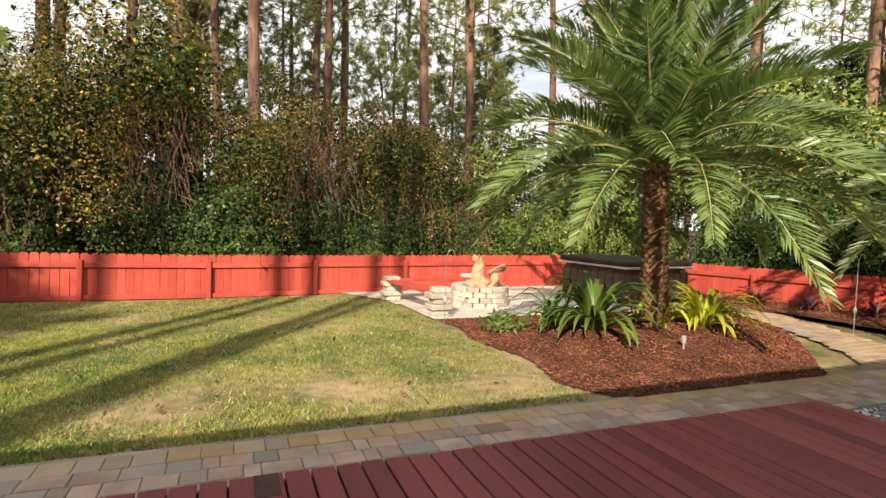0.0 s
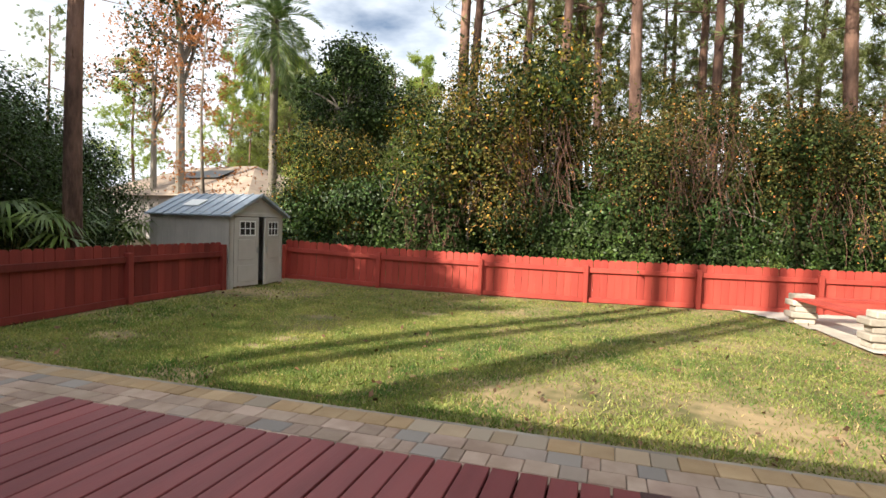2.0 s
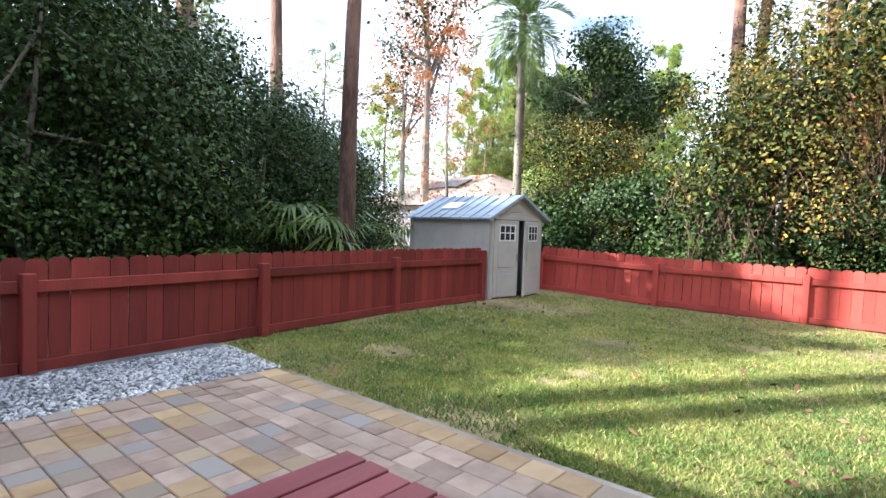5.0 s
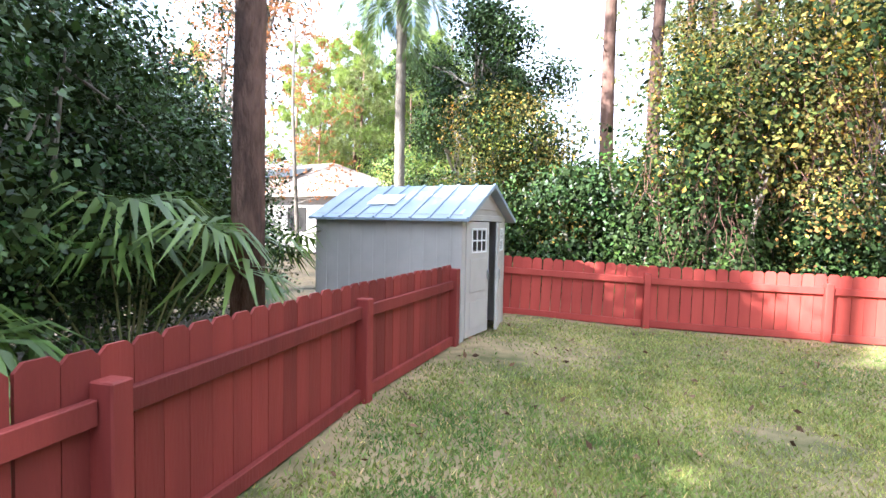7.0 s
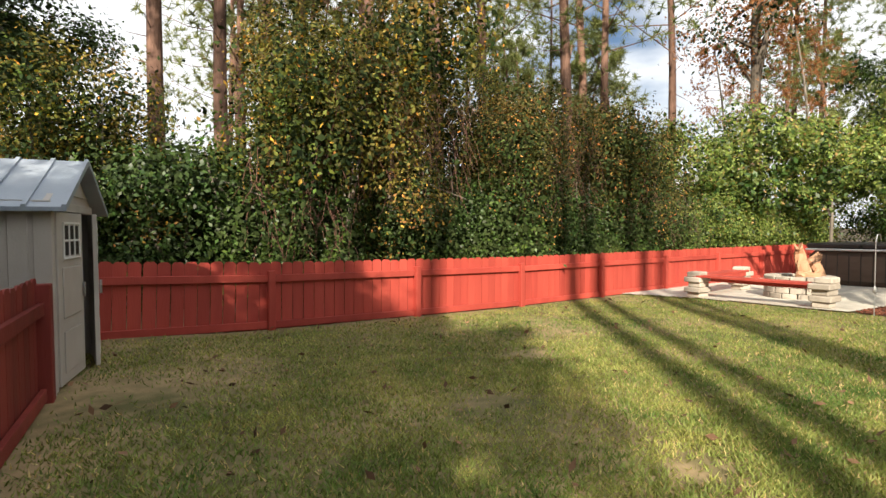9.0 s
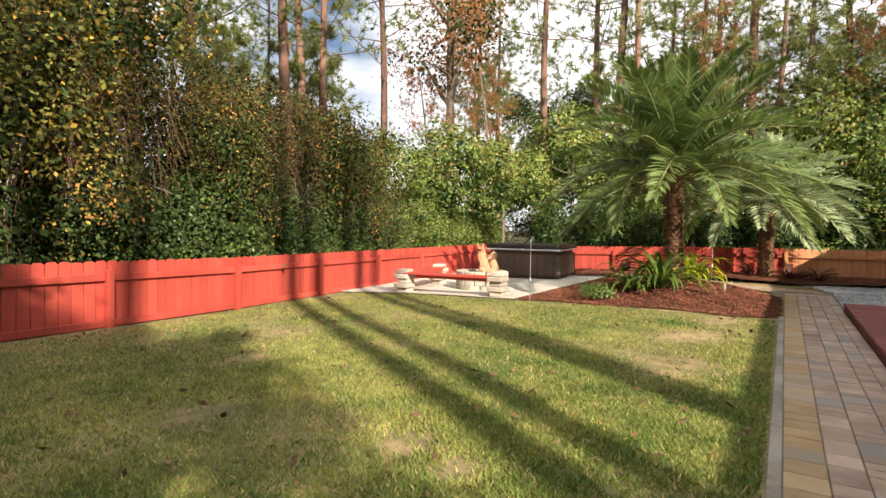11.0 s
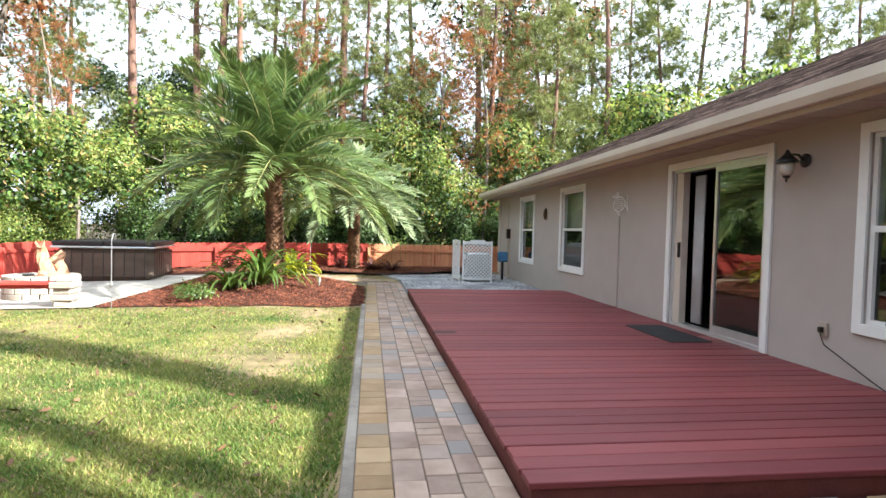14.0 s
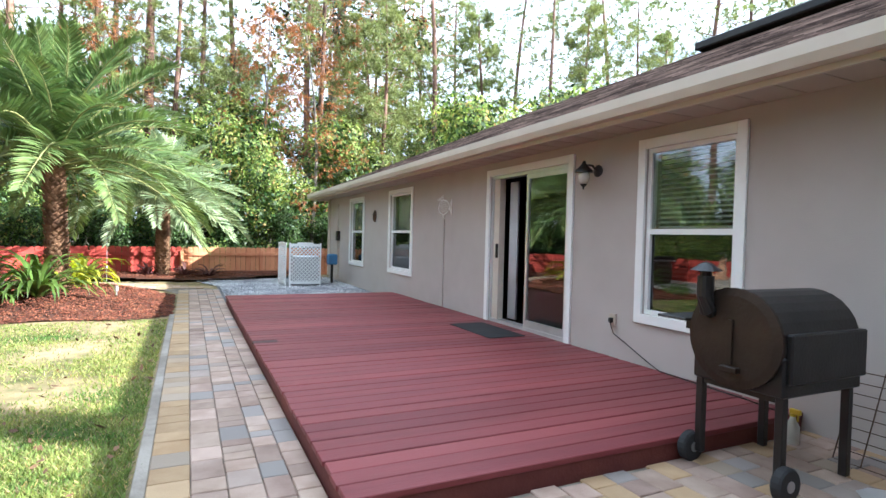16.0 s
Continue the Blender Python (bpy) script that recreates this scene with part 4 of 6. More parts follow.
ac = thing("air_conditioner", "grey air conditioning unit behind the white lattice screen", "air conditioner", (7.85, 2.15, 0.02))
boxed("housing", -0.3, 0.3, -0.05, 0.6, 0.0, 0.75, M["steel"], ac, 0.03)
reel = thing("hose_reel", "blue plastic hose reel beside the house wall", "hose reel", (8.2, 1.62, 0.02))
boxed("reel_body", -0.14, 0.14, -0.12, 0.12, 0.5, 0.78, M["blue"], reel, 0.03)
boxed("stand", -0.03, 0.03, -0.03, 0.03, 0, 0.5, M["black"], reel)
mb = thing("meter_box", "small dark electric box with a conduit on the grey wall", "meter box", (8.95, WY, 1.3))
boxed("box", -0.08, 0.08, 0.0, 0.1, -0.14, 0.14, M["black"], mb, 0.01)
boxed("conduit", -0.02, 0.02, 0.0, 0.03, -1.2, -0.14, M["soffit"], mb)
boxed("conduit", 0.12, 0.15, 0.0, 0.03, -1.2, 0.9, M["soffit"], mb)
boxed("conduit", 2.03, 2.05, WY, WY + 0.02, 0.12, 1.62, M["stucco"], None, 0, "thin painted conduit running up the grey wall")
bpy.data.objects["conduit.002"]["category"] = "conduit"

lampw = thing("wall_lamp", "black carriage wall lamp with seeded glass beside the sliding door", "wall lamp", (-1.69, WY, 2.06))
bm = bmesh.new()
lathe(bm, [(0.06, 0.0), (0.065, 0.015), (0.05, 0.03), (0.02, 0.04)], 16)
bmesh.ops.transform(bm, matrix=pose(0, 0, 0, -90), verts=bm.verts)
tube(bm, [(0, 0.03, 0), (0, 0.09, 0.05), (0, 0.16, 0.05), (0, 0.2, 0.0)], 0.012, 8)
part("bracket", bm, M["black"], lampw)
bm = bmesh.new()
lathe(bm, [(0.012, 0.09), (0.02, 0.07), (0.03, 0.05), (0.09, -0.01), (0.095, -0.03), (0.08, -0.03)], 16, (0, 0.2, 0))
part("shade", bm, M["black"], lampw)
bm = bmesh.new()
lathe(bm, [(0.06, -0.03), (0.065, -0.08), (0.05, -0.13), (0.03, -0.15)], 16, (0, 0.2, 0))
part("globe", bm, M["lampglass"], lampw, "seeded glass globe", smooth=True)
bm = bmesh.new()
lathe(bm, [(0.035, -0.15), (0.03, -0.165), (0.008, -0.18), (0.01, -0.2), (0.002, -0.21)], 12, (0, 0.2, 0))
part("finial", bm, M["black"], lampw)

outlet = thing("outlet", "weatherproof outlet with a plugged cord on the grey wall", "outlet", (-1.98, WY, 0.53))
boxed("cover", -0.045, 0.045, 0, 0.025, -0.06, 0.06, M["soffit"], outlet, 0.005)
boxed("plug", -0.02, 0.02, 0.025, 0.06, -0.03, 0.02, M["black"], outlet, 0.005)
bm = bmesh.new()
tube(bm, [(-1.98, WY + 0.05, 0.50), (-2.03, WY + 0.05, 0.40), (-2.3, WY + 0.04, 0.28), (-2.5, WY + 0.05, 0.20), (-2.65, WY + 0.08, 0.165), (-3.1, WY + 0.10, 0.16), (-3.5, WY + 0.12, 0.16), (-3.9, WY + 0.2, 0.16)], 0.005, 6)
cord = part("cord", bm, M["rubber"], None, "thin dark power cord running along the wall over the deck")
cord["category"] = "power cord"

fish = thing("fish_ornament", "cream metal fish wall ornament on the grey wall", "wall ornament", (2.03, WY, 1.83))
bm = bmesh.new()
for k in range(7):
    z = -0.09 + 0.03 * k
    w = 0.16 * math.cos((k - 3) / 3.6)
    tube(bm, [(-w, 0.03, z), (0, 0.05, z + 0.02), (w * 0.8, 0.03, z)], 0.005, 5)
out = [(0.2 * math.cos(a), 0.03, 0.12 * math.sin(a)) for a in (i * math.tau / 20 for i in range(21))]
tube(bm, out, 0.008, 5)
tube(bm, [(-0.2, 0.03, 0), (-0.30, 0.03, 0.12), (-0.27, 0.03, 0.0), (-0.30, 0.03, -0.13), (-0.2, 0.03, 0)], 0.009, 5)
for k in range(5):
    tube(bm, [(0.02 + 0.04 * k, 0.03, 0.11), (0.05 + 0.05 * k, 0.03, 0.2 - 0.015 * k)], 0.005, 5)
tube(bm, [(0.0, 0.03, -0.12), (-0.03, 0.03, -0.19), (0.05, 0.03, -0.13)], 0.007, 5)
tube(bm, [(0.12, 0.045, 0.03), (0.14, 0.045, 0.05), (0.16, 0.045, 0.03), (0.14, 0.045, 0.01), (0.12, 0.045, 0.03)], 0.006, 5)
part("body", bm, M["white"], fish)
mask = thing("sun_plaque", "small dark oval wall plaque between the windows", "wall ornament", (5.75, WY, 1.78))
bm = bmesh.new()
lathe(bm, [(0.11, 0), (0.12, 0.02), (0.07, 0.05), (0.02, 0.055)], 16)
bmesh.ops.transform(bm, matrix=pose(0, 0, 0, -90) @ Matrix.Diagonal((0.75, 1.2, 1, 1)), verts=bm.verts)
for v in bm.verts:
    v.co += v.co.normalized() * 0.02 * noise.noise(v.co * 30)
part("plate", bm, M["rust"], mask)

# ---- grill ----
grill = thing("barrel_smoker", "black barrel smoker grill on wheels beside the red deck", "grill", (-4.17, 2.10, 0.02))
GZ, GR = 0.785, 0.262
bm = bmesh.new()
ny = 20
prof = []
for s, yy in ((0, 0.34), (1, -0.34)):
    prof.append([bm.verts.new((GR * math.cos(k * math.tau / 28), yy, GZ + GR * math.sin(k * math.tau / 28))) for k in range(28)])
for k in range(28):
    bm.faces.new((prof[0][k], prof[0][(k + 1) % 28], prof[1][(k + 1) % 28], prof[1][k]))
bm.faces.new(prof[0])
bm.faces.new(prof[1][::-1])
part("barrel", bm, M["black"], grill, smooth=False)
bm = bmesh.new()
lathe(bm, [(GR + 0.012, 0), (GR + 0.012, 0.02), (GR - 0.03, 0.028)], 32)
bmesh.ops.transform(bm, matrix=pose(0, 0.34, GZ, -90), verts=bm.verts)
part("end_cap", bm, M["soot"], grill, "brown heat-stained round end plate")
bm = bmesh.new()
box(bm, -GR - 0.004, GR + 0.004, -0.36, 0.33, GZ - 0.27, GZ - 0.06, 0.01)
part("tray", bm, M["black"], grill)
bm = bmesh.new()
box(bm, -GR - 0.025, -GR + 0.02, -0.37, 0.3, GZ - 0.2, GZ + 0.06, 0.008)
part("lid_lip", bm, M["black"], grill)
bm = bmesh.new()
tube(bm, [(0.13, 0.3, GZ + 0.1), (0.13, 0.40, GZ + 0.14), (0.13, 0.42, GZ + 0.22), (0.13, 0.42, GZ + 0.33)], 0.045, 14)
tube(bm, [(0.13, 0.42, GZ + 0.33), (0.13, 0.42, GZ + 0.36)], 0.03, 8)
lathe(bm, [(0.085, GZ + 0.36), (0.03, GZ + 0.40), (0.004, GZ + 0.41)], 16, (0.13, 0.42, 0))
part("chimney", bm, M["black"], grill, "black smoke stack with a cone cap")
bm = bmesh.new()
box(bm, -0.012, 0.012, 0.37, 0.385, GZ - 0.14, GZ + 0.10)
box(bm, -0.06, 0.04, 0.37, 0.41, GZ - 0.18, GZ - 0.15, 0.004)
part("damper", bm, M["soot"], grill)
for sx in (-1, 1):
    for sy in (-1, 1):
        boxed("leg", sx * 0.235 - 0.022, sx * 0.235 + 0.022, sy * 0.29 - 0.022, sy * 0.29 + 0.022, 0.02 if sy < 0 else 0.07, GZ - 0.1, M["black"], grill, 0.004)
boxed("brace", -0.21, 0.21, 0.275, 0.305, GZ - 0.30, GZ - 0.27, M["black"], grill)
for sx in (-1, 1):
    bm = bmesh.new()
    lathe(bm, [(0.03, -0.028), (0.08, -0.028), (0.09, -0.018), (0.09, 0.018), (0.08, 0.028), (0.03, 0.028)], 20)
    bmesh.ops.transform(bm, matrix=pose(sx * 0.28, 0.31, 0.09, 0, 90), verts=bm.verts)
    wheel = part("wheel", bm, M["rubber"], grill)
    bm = bmesh.new()
    lathe(bm, [(0.03, -0.032), (0.03, 0.032)], 12)
    bmesh.ops.transform(bm, matrix=pose(sx * 0.28, 0.31, 0.09, 0, 90), verts=bm.verts)
    part("hub", bm, M["steel"], wheel)
boxed("side_shelf", 0.27, 0.48, -0.33, 0.40, GZ + 0.055, GZ + 0.07, M["black"], grill, 0.004)
boxed("shelf_bracket", 0.26, 0.42, 0.2, 0.215, GZ - 0.02, GZ + 0.055, M["black"], grill)

rack = thing("wire_rack", "rusty wire rack leaning on the grey wall behind the grill", "wire rack", (-4.62, WY + 0.34, 0.02))
bm = bmesh.new()
for i in range(9):
    tube(bm, [(-0.35, 0, 0.07 * i), (0.4, 0, 0.07 * i)], 0.003, 5)
for i in range(6):
    tube(bm, [(-0.35 + 0.15 * i, 0, 0), (-0.35 + 0.15 * i, 0, 0.58)], 0.004, 5)
bmesh.ops.transform(bm, matrix=pose(0, 0, 0.01, 24), verts=bm.verts)
part("grid", bm, M["rust"], rack)
bottle = thing("spray_bottle", "clear and yellow spray bottle standing on the pavers by the deck", "spray bottle", (-3.97, 1.56, 0.02))
bm = bmesh.new()
lathe(bm, [(0.04, 0), (0.042, 0.02), (0.042, 0.12), (0.018, 0.17), (0.015, 0.19)], 14)
part("bottle", bm, M["lampglass"], bottle, "half-full translucent bottle", smooth=True)
bm = bmesh.new()
box(bm, -0.05, 0.02, -0.012, 0.012, 0.2, 0.235, 0.005)
box(bm, -0.035, -0.028, -0.006, 0.006, 0.16, 0.2)
lathe(bm, [(0.018, 0.185), (0.018, 0.205)], 10)
part("trigger", bm, M["yellow"], bottle, "yellow trigger head")
pan = thing("foil_pan", "crumpled foil drip pan on the pavers", "foil pan", (-4.72, 2.02, 0.02), 20)
bm = bmesh.new()
lathe(bm, [(0.09, 0), (0.12, 0.06), (0.135, 0.062)], 8)
part("pan", bm, M["alu"], pan)

# ---- shed ----
SHZ = ground_z(-7.1, 10.8)
shed = thing("garden_shed", "grey resin garden shed with blue-grey roof and doors slightly ajar", "shed", (-7.0, 10.1, SHZ), -4)
SW, SL, SE, SR = 1.54, 1.95, 1.42, 1.76
side = boxed("side_wall", -SL, 0, 0, 0.04, 0, SE, M["shed"], shed, 0, "ribbed grey resin shed wall")
k = -SL + 0.05
while k < -0.2:
    boxed("rib", k, k + 0.12, -0.012, -0.001, 0.05, SE - 0.04, M["shed"], side, 0.004)
    k += 0.165
boxed("corner_trim", -0.10, 0.012, -0.014, -0.001, 0, SE, M["shed"], side, 0.004)
boxed("side_wall", -SL, 0, SW - 0.04, SW, 0, SE, M["shed"], shed)
boxed("back_wall", -SL, -SL + 0.04, 0.042, SW - 0.042, 0, SE, M["shed"], shed)
bm = bmesh.new()
box(bm, -0.03, 0.0, 0.0, 0.115, 0, SE)
box(bm, -0.03, 0.0, SW - 0.115, SW, 0, SE)
box(bm, -0.03, 0.02, 0.115, SW - 0.115, SE - 0.07, SE, 0.005)
tri = [(0.0, SE), (SW, SE), (SW / 2, SR)]
fa = [bm.verts.new((0.0, y, z)) for y, z in tri]
fb = [bm.verts.new((-0.04, y, z)) for y, z in tri]
bm.faces.new(fa)
bm.faces.new(fb[::-1])
for i in range(3):
    bm.faces.new((fa[i], fb[i], fb[(i + 1) % 3], fa[(i + 1) % 3]))
tri2 = [(0.27, SE + 0.07), (SW - 0.27, SE + 0.07), (SW / 2, SR - 0.12)]
fa = [bm.verts.new((0.015, y, z)) for y, z in tri2]
fb = [bm.verts.new((0.0, y, z)) for y, z in tri2]
bm.faces.new(fa)
for i in range(3):
    bm.faces.new((fa[i], fb[i], fb[(i + 1) % 3], fa[(i + 1) % 3]))
part("front_gable", bm, M["shed"], shed)


def shed_door(y0, y1, ang, hinge):
    w = y1 - y0
    d = new("shed_door")
    d.parent = shed
    d.matrix_basis = pose(0.0, hinge, 0.03, 0, 0, ang)
    sg = 1 if hinge == y0 else -1
    a, b = (0, w) if sg > 0 else (-w, 0)
    bm = bmesh.new()
    H = SE - 0.11
    box(bm, -0.02, 0.015, a, b, 0, H, 0.003)
    box(bm, 0.015, 0.024, a + 0.09, b - 0.09, 0.5, H - 0.42, 0.006)
    box(bm, 0.015, 0.024, a + 0.09, b - 0.09, 0.08, 0.40, 0.006)
    me = part("leaf", bm, M["shed"], d)
    # near-black sheet in place of the unlit shed inside
    boxed("window_backing", 0.015, 0.019, a + 0.15, b - 0.12, H - 0.33, H - 0.1, M["dark"], d)
    bm = bmesh.new()
    wa, wb, za, zb = a + 0.13, b - 0.10, H - 0.35, H - 0.08
    for q in range(4):
        yq = wa + (wb - wa) * q / 3
        box(bm, 0.018, 0.026, yq - 0.008, yq + 0.008, za, zb)
    for q in range(3):
        zq = za + (zb - za) * q / 2
        box(bm, 0.018, 0.0265, wa - 0.008, wb + 0.008, zq - 0.008, zq + 0.008)
    part("muntin", bm, M["white"], d)
    yh = b - 0.05 if sg > 0 else a + 0.05
    boxed("handle", 0.024, 0.045, yh - 0.01, yh + 0.01, 0.62, 0.74, M["steel"], d, 0.004)


shed_door(0.12, 0.74, -4, 0.12)
shed_door(0.78, SW - 0.12, 13, SW - 0.12)
for s, ya, yb in ((0, -0.09, SW / 2), (1, SW + 0.09, SW / 2)):
    za, zb = SE - 0.05, SR + 0.03
    n = 9
    for i in range(n):
        x0, x1 = -SL - 0.05 + (SL + 0.17) * i / n, -SL - 0.05 + (SL + 0.17) * (i + 1) / n
        bm = bmesh.new()
        for (xa, xb, dz) in ((x0, x1 - 0.03, 0), (x1 - 0.03, x1, 0.018)):
            v = [bm.verts.new(p) for p in ((xa, ya, za + dz), (xb, ya, za + dz), (xb, yb, zb + dz), (xa, yb, zb + dz), (xa, ya, za - 0.03), (xb, ya, za - 0.03), (xb, yb, zb - 0.03), (xa, yb, zb - 0.03))]
            for f in ((0, 1, 2, 3), (7, 6, 5, 4), (0, 4, 5, 1), (3, 2, 6, 7), (0, 3, 7, 4), (1, 5, 6, 2)):
                bm.faces.new([v[q] for q in f])
        part("roof_panel", bm, M["shedroof"], shed, "blue-grey ribbed resin roof panel")
boxed("skylight", -1.35, -0.95, 0.22, 0.5, 0.0, 0.02, M["white"], shed, 0.004, "white skylight patch", m=pose(0, 0.0, SE + 0.0, math.degrees(math.atan2(SR - SE + 0.08, SW / 2 + 0.09)), 0, 0) @ pose(0, 0.02, 0.0))

# ---- neighbour's house ----
nb = thing("neighbour_house", "low tan house with a brown shingle roof beyond the trees", "house", (-23.5, 30, 0), -12)
boxed("wall", -7, 7, -4, 4, 0, 2.5, M["stucco"], nb)
bm = bmesh.new()
c = [bm.verts.new(p) for p in ((-7.6, -4.6, 2.45), (7.6, -4.6, 2.45), (7.6, 4.6, 2.45), (-7.6, 4.6, 2.45), (-3, 0, 4.5), (3, 0, 4.5))]
for f in ((0, 1, 5, 4), (1, 2, 5), (2, 3, 4, 5), (3, 0, 4), (3, 2, 1, 0)):
    bm.faces.new([c[i] for i in f])
part("roof", bm, M["roof_far"], nb)
boxed("solar_panel", -1.5, 2.6, 0, 1.3, 0, 0.06, M["black"], nb, m=pose(0, -2.3, 3.56, 24))
boxed("window", 4.0, 5.2, -4.03, -3.99, 0.9, 2.0, M["dark"], nb)

# ---- palms ----


def frond_mesh(name, seed, L, sag, pairs, leaflet, vee=0.5, wd=0.018):
    """A feather frond along +x from the origin, arching down; leaflets in a shallow V."""
    rg = np.random.default_rng(seed)
    t = np.linspace(0.10, 1.0, pairs)
    def pos(t):
        return np.stack([L * (t - 0.18 * t * t * sag), 0.05 * np.sin(t * 3 + seed) * L * 0.3, L * (0.18 * t - sag * 0.62 * t ** 2.2)], -1)
    p, q = pos(t), pos(t + 0.01)
    fw = unit(q - p)
    side0 = unit(np.cross(fw, (0, 0, 1)))
    up0 = np.cross(side0, fw)
    V, F = [], []
    k = 0
    for s in (-1, 1):
        ln = leaflet * (0.45 + 0.75 * np.sin(np.clip(t * 1.05, 0, 1) * math.pi) ** 0.6) * rg.uniform(0.85, 1.1, len(t))
        tw = vee + rg.normal(0, 0.16, len(t))
        fwd = 0.45 + 0.9 * t[:, None] ** 2
        d = unit(side0 * s * np.cos(tw)[:, None] + up0 * np.sin(tw)[:, None] + fw * fwd)
        mid = p + d * ln[:, None] * 0.5
        tip = p + d * ln[:, None] + (0, 0, -1) * (ln * 0.12)[:, None]
        wv = unit(np.cross(d, up0 + rg.normal(0, 0.3, d.shape))) * wd
        v = np.stack([p, mid + wv, tip, mid - wv], 1)
        V.append(v.reshape(-1, 3))
        F.append(np.arange(len(t) * 4).reshape(-1, 4) + k)
        k += len(t) * 4
    me = mesh_from(name, np.concatenate(V), np.concatenate(F))
    bm = bmesh.new()
    ts = np.linspace(0, 1, 9)
    pp = pos(ts)
    tube(bm, [tuple(a) for a in pp], [0.022 * (1 - 0.85 * x) * L / 2.6 for x in ts], 5)
    rm = bpy.data.meshes.new(name + "_rachis")
    bm.to_mesh(rm)
    bm.free()
    return me, rm


def feather_palm(name, label, at, trunk_h, trunk_r, n, L, seed, leaflet=0.42, lean=(0, 0), pairs=85, sags=(0.22, 0.58, 0.95, 1.25), el0=88, fall=76, mt="frond"):
    rp = random.Random(seed)
    palm = thing(name, label, "palm tree", at)
    bm = bmesh.new()
    tube(bm, [(lean[0] * i / 10, lean[1] * i / 10, -0.2 + (trunk_h + 0.2) * i / 10) for i in range(11)], [trunk_r * (1.15 - 0.25 * min(1, i / 4)) for i in range(11)], 14)
    part("trunk", bm, M["boot"], palm)
    # diamond leaf scars
    V, F = [], []
    rows = int(trunk_h / 0.065)
    for r in range(rows):
        z = 0.02 + r * 0.065
        f = z / trunk_h
        rr = trunk_r * (1.15 - 0.25 * min(1, f * 2.5))
        for k in range(9):
            a = (k + 0.5 * (r % 2)) * math.tau / 9 + rp.uniform(-0.05, 0.05)
            ca, sa = math.cos(a), math.sin(a)
            w, h, o = 0.055, 0.05, rp.uniform(0.03, 0.055)
            cxx, cyy = lean[0] * f, lean[1] * f
            base = len(V)
            for du, dz, dr in ((-w, 0, 0), (0, -h, 0), (w, 0, 0), (0, h * 0.9, o)):
                V.append((cxx + ca * (rr + dr) - sa * du, cyy + sa * (rr + dr) + ca * du, z + dz))
            V.append((cxx + ca * (rr + o * 0.9), cyy + sa * (rr + o * 0.9), z - 0.01))
            for i in range(4):
                F.append((base + i, base + (i + 1) % 4, base + 4))
    me = mesh_from("scar_pattern", np.array(V), np.array(F))
    link("scar_pattern", me, M["boot"], palm, "diamond pattern of brown cut leaf bases", "stuff")
    vars_ = [frond_mesh("frond", seed * 10 + j, L, s, pairs, leaflet) for j, s in enumerate(sags)]
    for a, b in vars_:
        a.materials.append(M[mt])
        b.materials.append(M["rachis"])
    ga = math.pi * (3 - 5 ** 0.5)
    for i in range(n):
        f = i / (n - 1)
        el = el0 - fall * f ** 0.9 + rp.uniform(-6, 6)
        vi = min(3, int(f * 3.2 + rp.uniform(0, 0.9)))
        lm, rm = vars_[vi]
        sc = (0.72 + 0.3 * math.sin(min(1, f * 1.5) * math.pi / 2)) * rp.uniform(0.92, 1.06)
        ob = new("frond", lm)
        ob.parent = palm
        ob.matrix_basis = pose(lean[0], lean[1], trunk_h - 0.05 - 0.25 * f, 0, -el, math.degrees(i * ga)) @ Matrix.Translation((0.05, 0, 0)) @ Matrix.Rotation(radians(rp.uniform(-25, 25)), 4, "X") @ Matrix.Scale(sc, 4)
        r = new("rachis", rm)
        r.parent = ob
    return palm


palm_main = feather_palm("feather_palm", "big feather palm with arching green fronds in the mulch mound", (5.09, 7.15, 0.22), 2.4, 0.155, 72, 2.75, 3, 0.38, (0.0, 0.1), 88, (0.12, 0.42, 0.74, 1.02), 88, 90)
palm_2 = feather_palm("feather_palm", "smaller pale green feather palm near the east fence", (10.1, 5.75, 0.05), 2.1, 0.16, 60, 2.2, 5, 0.38, pairs=70, mt="frond_p")
queen = feather_palm("queen_palm", "tall slender queen palm with a drooping crown behind the shed", (-11.2, 17.5, 0), 8.0, 0.11, 24, 1.7, 9, 0.5, (0.0, 0.0), 60, (1.0, 1.4, 1.8, 2.2), 80, 115)

for ob in queen.children:
    if ob.name.startswith(("trunk", "scar_pattern")):
        ob.data.materials[0] = M["bark_g"]

# ---- strap plants, fans ----


def strap_mesh(name, seed, n, L, w, spread=1.0):
    rg = random.Random(seed)
    V, F = [], []
    for i in range(n):
        a, el, l = rg.uniform(0, math.tau), rg.uniform(0.6, 1.5), L * rg.uniform(0.6, 1.15)
        ca, sa = math.cos(a), math.sin(a)
        k0 = len(V)
        seg = 6
        r, z = 0.03, 0.02
        for s in range(seg + 1):
            f = s / seg
            e = el - f * f * 2.1 * spread
            wd = w * (0.7 + 0.6 * f if f < 0.5 else 1.0) * (1 - f ** 4)
            if s:
                r += l / seg * math.cos(e)
                z += l / seg * math.sin(e)
            z = max(z, 0.02)
            for q in (-1, 0, 1):
                V.append((ca * r - sa * q * wd, sa * r + ca * q * wd, z - (0.012 if q == 0 else 0)))
        for s in range(seg):
            for q in (0, 1):
                b = k0 + s * 3 + q
                F.append((b, b + 1, b + 4, b + 3))
    return mesh_from(name, np.array(V), np.array(F))


def strap_plant(at, n, L, w, material, label, seed, spread=1.0, cat="plant"):
    p = thing("strap_plant", label, cat, at)
    link("leaves", strap_mesh("leaves", seed, n, L, w, spread), material, p, kind="stuff")
    return p


